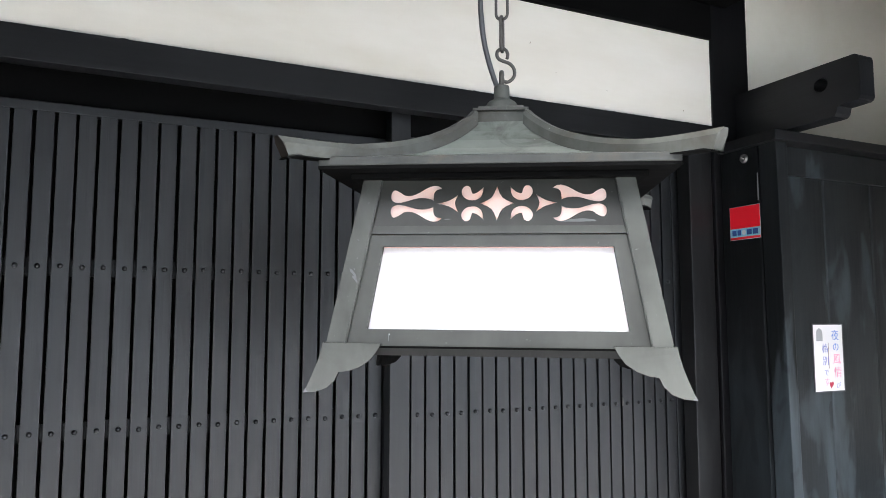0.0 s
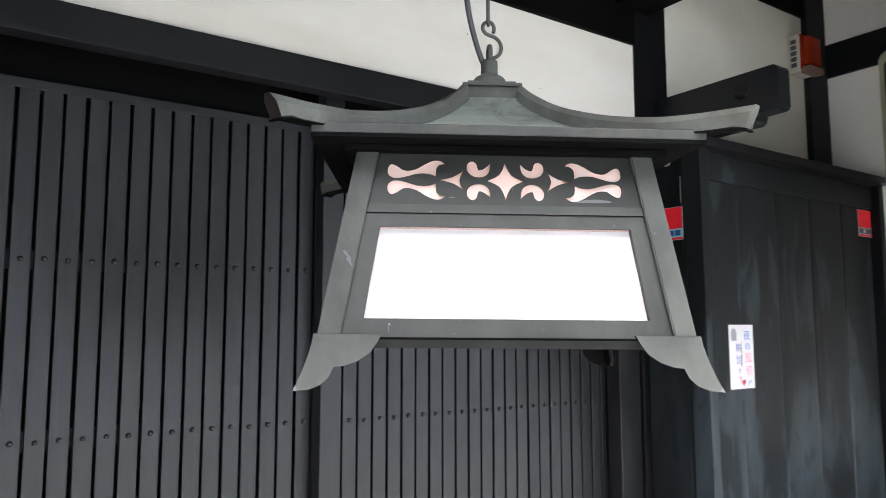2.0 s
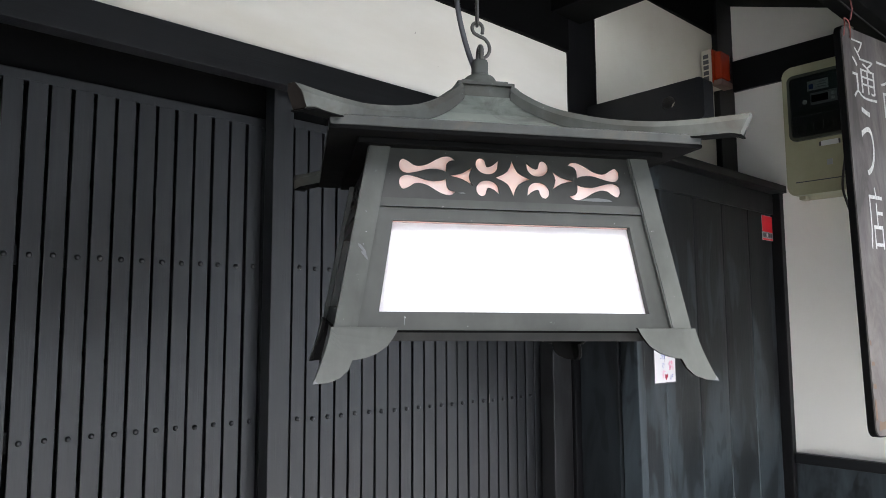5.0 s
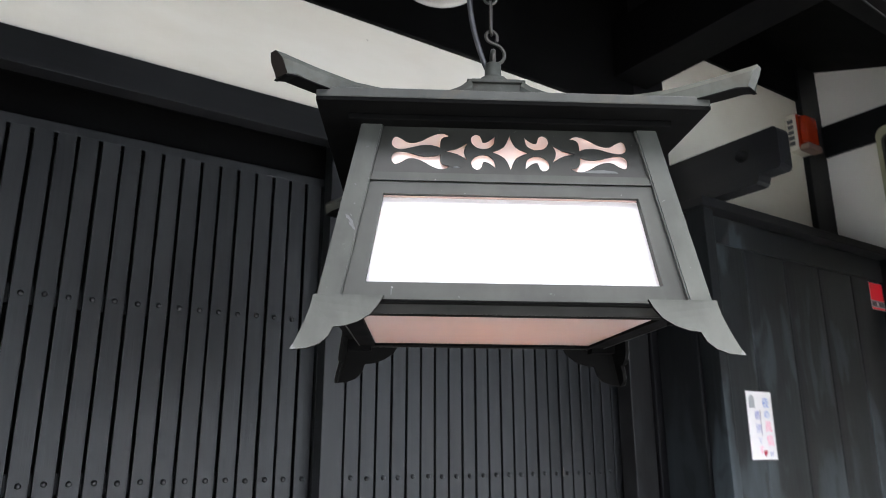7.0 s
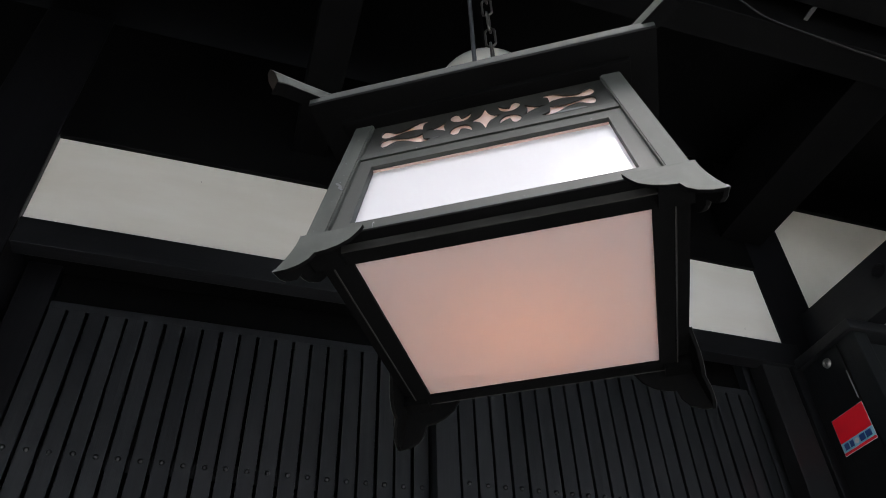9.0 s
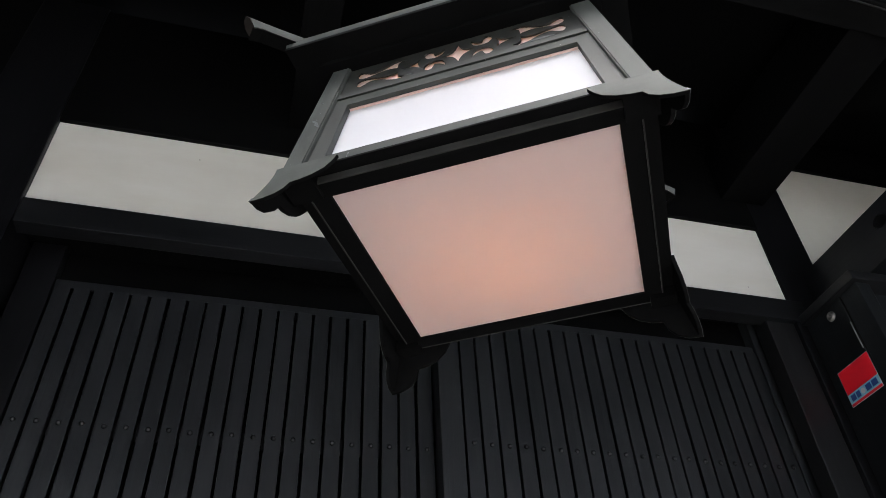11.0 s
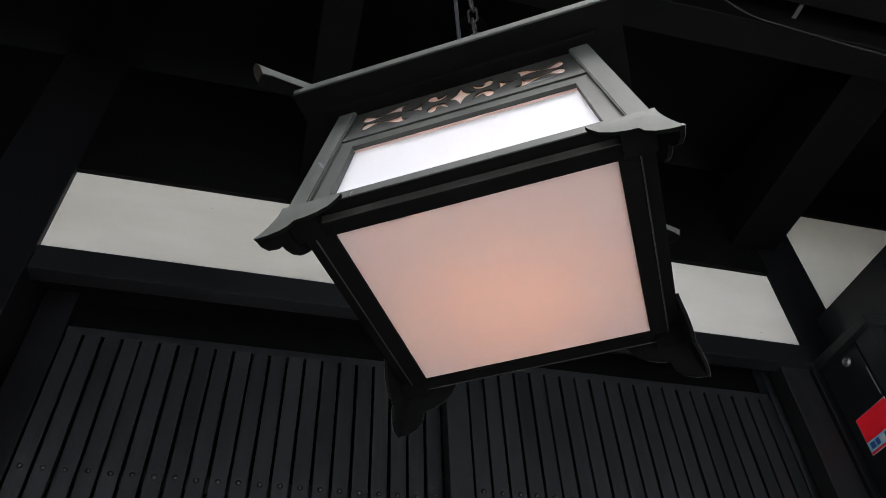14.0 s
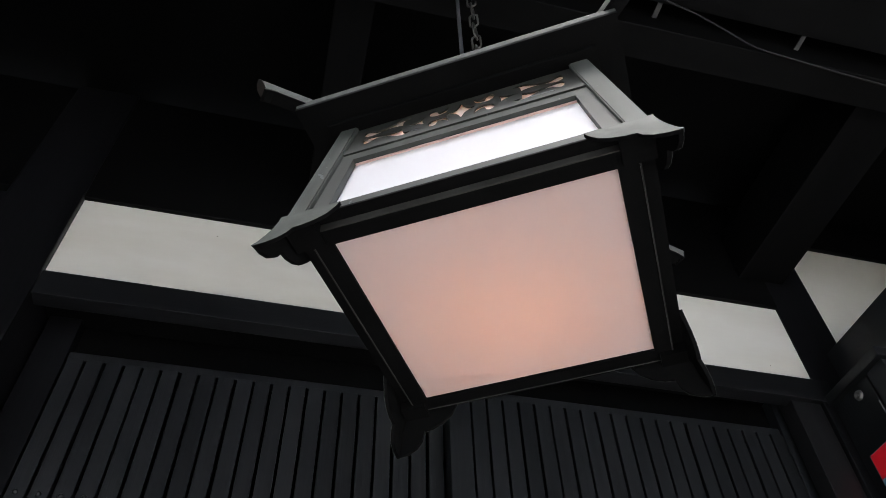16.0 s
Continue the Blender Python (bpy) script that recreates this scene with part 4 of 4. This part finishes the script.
for a, b in zip(rings, rings[1:]):
    for i in range(4):
        bm.faces.new((a[i], a[(i + 1) % 4], b[(i + 1) % 4], b[i]))
part("roof", bm, ROOFTOP, lantern, "concave pale green patinated roof, brightened in its colour")
hip = [(0.0315, 0.2785), (0.038, 0.2705), (0.047, 0.2620), (0.0584, 0.2525), (0.07, 0.2447), (0.0818, 0.2382), (0.1038, 0.2285), (0.1244, 0.2217), (0.1486, 0.216), (0.171, 0.2138), (0.19, 0.2131), (0.2112, 0.2132)]


def finer(pts, steps=3):
    """The same open line with more points on a smooth curve through them."""
    out = []
    for i in range(len(pts) - 1):
        p0, p1, p2, p3 = pts[max(i - 1, 0)], pts[i], pts[i + 1], pts[min(i + 2, len(pts) - 1)]
        for j in range(steps):
            u = j / steps
            out.append(tuple(0.5 * (2 * b + (c - a) * u + (2 * a - 5 * b + 4 * c - d) * u * u + (3 * b - a - 3 * c + d) * u ** 3) for a, b, c, d in zip(p0, p1, p2, p3)))
    return out + [pts[-1]]


hip = finer(hip)
for k in range(4):
    bm = bmesh.new()
    secs = []
    for i, (h, w) in enumerate(hip):
        c = Vector((-h, -h, w - (0.009 * (h / 0.2112) ** 2 if k > 1 else 0.0)))
        across = Vector((1, -1, 0)).normalized() * 0.0085
        drop = 0.018 if h < 0.16 else 0.0176 if h < 0.2 else 0.0205
        lean = Vector((-0.5, -0.5, 0)) * (0.016 if i == len(hip) - 1 else 0.0)
        secs.append([bm.verts.new(turned(k) @ p) for p in (c - across * 0.45, c + across * 0.45, c + across * 0.95 - lean * 0.3 - Vector((0, 0, 0.0062)), c + across - lean - Vector((0, 0, drop)), c - across - lean - Vector((0, 0, drop)), c - across * 0.95 - lean * 0.3 - Vector((0, 0, 0.0062)))])
    bm.faces.new(secs[0])
    bm.faces.new(secs[-1])
    for a, b in zip(secs, secs[1:]):
        for i in range(6):
            bm.faces.new((a[i], a[(i + 1) % 6], b[(i + 1) % 6], b[i]))
    end = [v.co.copy() for v in secs[-1]] if k == 0 else None
    # near-black strip paints the shade below the ridge end
    under = bmesh.new()
    strip = [[under.verts.new(sec[i].co + Vector((0, 0, dz))) for i, dz in ((3, 0.0), (4, 0.0), (4, -0.0012), (3, -0.0012))] for sec in secs[-10:]]
    under.faces.new(strip[0])
    under.faces.new(strip[-1])
    for a, b in zip(strip, strip[1:]):
        for i in range(4):
            under.faces.new((a[i], a[(i + 1) % 4], b[(i + 1) % 4], b[i]))
    part("horn_lining", under, TRAY, lantern, "near-black strip painted as shade under the ridge end")
    sharp = [e for e in bm.edges if abs((e.verts[0].co - e.verts[1].co).normalized().dot(across.normalized())) < 0.5]
    bmesh.ops.bevel(bm, geom=sharp, offset=0.0012, segments=1, affect="EDGES")
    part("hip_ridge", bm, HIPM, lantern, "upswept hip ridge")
    # this end alone gets a dark plate, as shade on its far side
    if end:
        cap = bmesh.new()
        mid = sum(end, Vector()) / 6
        rim = [mid + (p - mid) * 0.96 for p in end]
        out = Vector((-0.0006, -0.0006, 0))
        lo, hi = [cap.verts.new(p) for p in rim], [cap.verts.new(p + out) for p in rim]
        cap.faces.new(lo)
        cap.faces.new(hi)
        for i in range(6):
            cap.faces.new((lo[i], lo[(i + 1) % 6], hi[(i + 1) % 6], hi[i]))
        part("horn_end", cap, END_SHADE, lantern, "dark brown plate painted as shade on the ridge end")
part("cap_block", box(-0.0298, 0.0298, -0.0298, 0.0298, 0.252, 0.2775, 0.001), HIPM, lantern)
part("cap_plate", box(-0.0330, 0.0330, -0.0330, 0.0330, 0.2775, 0.281, 0.0008), HIPM, lantern)
part("cap_plate", box(-0.0270, 0.0270, -0.0270, 0.0270, 0.281, 0.2845, 0.0008), HIPM, lantern)
part("finial", lathe([(0.0198, 0.2845), (0.0198, 0.288), (0.0185, 0.2925), (0.0158, 0.2955), (0.0122, 0.2972), (0.0102, 0.2982), (0.0098, 0.3), (0.0096, 0.313), (0.0088, 0.3155), (0.0, 0.3155)], 24), HIPM, lantern, "", True)
ringbm = tube([(0.0, 0.0078 * math.cos(a * math.pi / 10), 0.3225 + 0.0098 * math.sin(a * math.pi / 10)) for a in range(20)], 0.0031, 8, True)
part("eye_ring", ringbm, STEEL, lantern, "steel eye ring", True)
# bulb inside
bulb = part("bulb", lathe([(0.0, 0.107), (0.024, 0.111), (0.042, 0.122), (0.048, 0.137), (0.042, 0.152), (0.022, 0.166), (0.015, 0.1785), (0.0, 0.1785)], 24), BULB, lantern, "small glowing bulb", True)
bulb.location = (-0.002, 0.024, 0)

# ---- chain, hook, cord ----
AXIS = pose(LX + 0.002, LY - 0.001, LZ + 0.314, 0, 0, -24)
# hook and cord follow pixel positions in the camera's view, scaled by U
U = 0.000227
hook_pts = [((px - 200) * U, 0, (480 - pz) * U) for px, pz in ((232, 302), (236, 275), (226, 252), (205, 244), (182, 256), (176, 280), (186, 302), (210, 315), (245, 328), (268, 355), (273, 390), (258, 420), (232, 434), (212, 428), (204, 412))]
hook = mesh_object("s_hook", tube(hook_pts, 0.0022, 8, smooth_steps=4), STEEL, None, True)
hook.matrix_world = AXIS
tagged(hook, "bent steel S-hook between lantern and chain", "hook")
chain = thing("chain", AXIS, "dull steel chain of long links", "chain")


def link_path(l, w, n=8):
    pts = []
    for c, a0 in ((l / 2 - w, 0), (-l / 2 + w, 180)):
        for i in range(n + 1):
            a = radians(a0 + 180 * i / n)
            pts.append((w * math.cos(a), 0, c + w * math.sin(a)))
    return pts


link = part("link", tube(link_path(0.0455, 0.0072), 0.0019, 8, True), STEEL, chain, "", True)
LINKS = 11
for i in range(LINKS):
    o = link if i == 0 else share(link, chain, (0, 0, 0))
    o.location = (0.001, 0, 0.053 + 0.0195 + i * 0.0417)
    o.rotation_euler = (0, 0, radians((78 if i % 2 == 0 else -8) + random.uniform(-6, 6)))
cord = mesh_object("power_cord", tube([((px - 200) * U, 0.004, (480 - pz) * U) for px, pz in ((196, 500), (183, 465), (165, 420), (140, 340), (115, 240), (100, 150), (92, 60), (88, 0), (86, -200), (90, -700), (92, -1300), (96, -1800))], 0.0034, 8, smooth_steps=4), CORD, None, True)
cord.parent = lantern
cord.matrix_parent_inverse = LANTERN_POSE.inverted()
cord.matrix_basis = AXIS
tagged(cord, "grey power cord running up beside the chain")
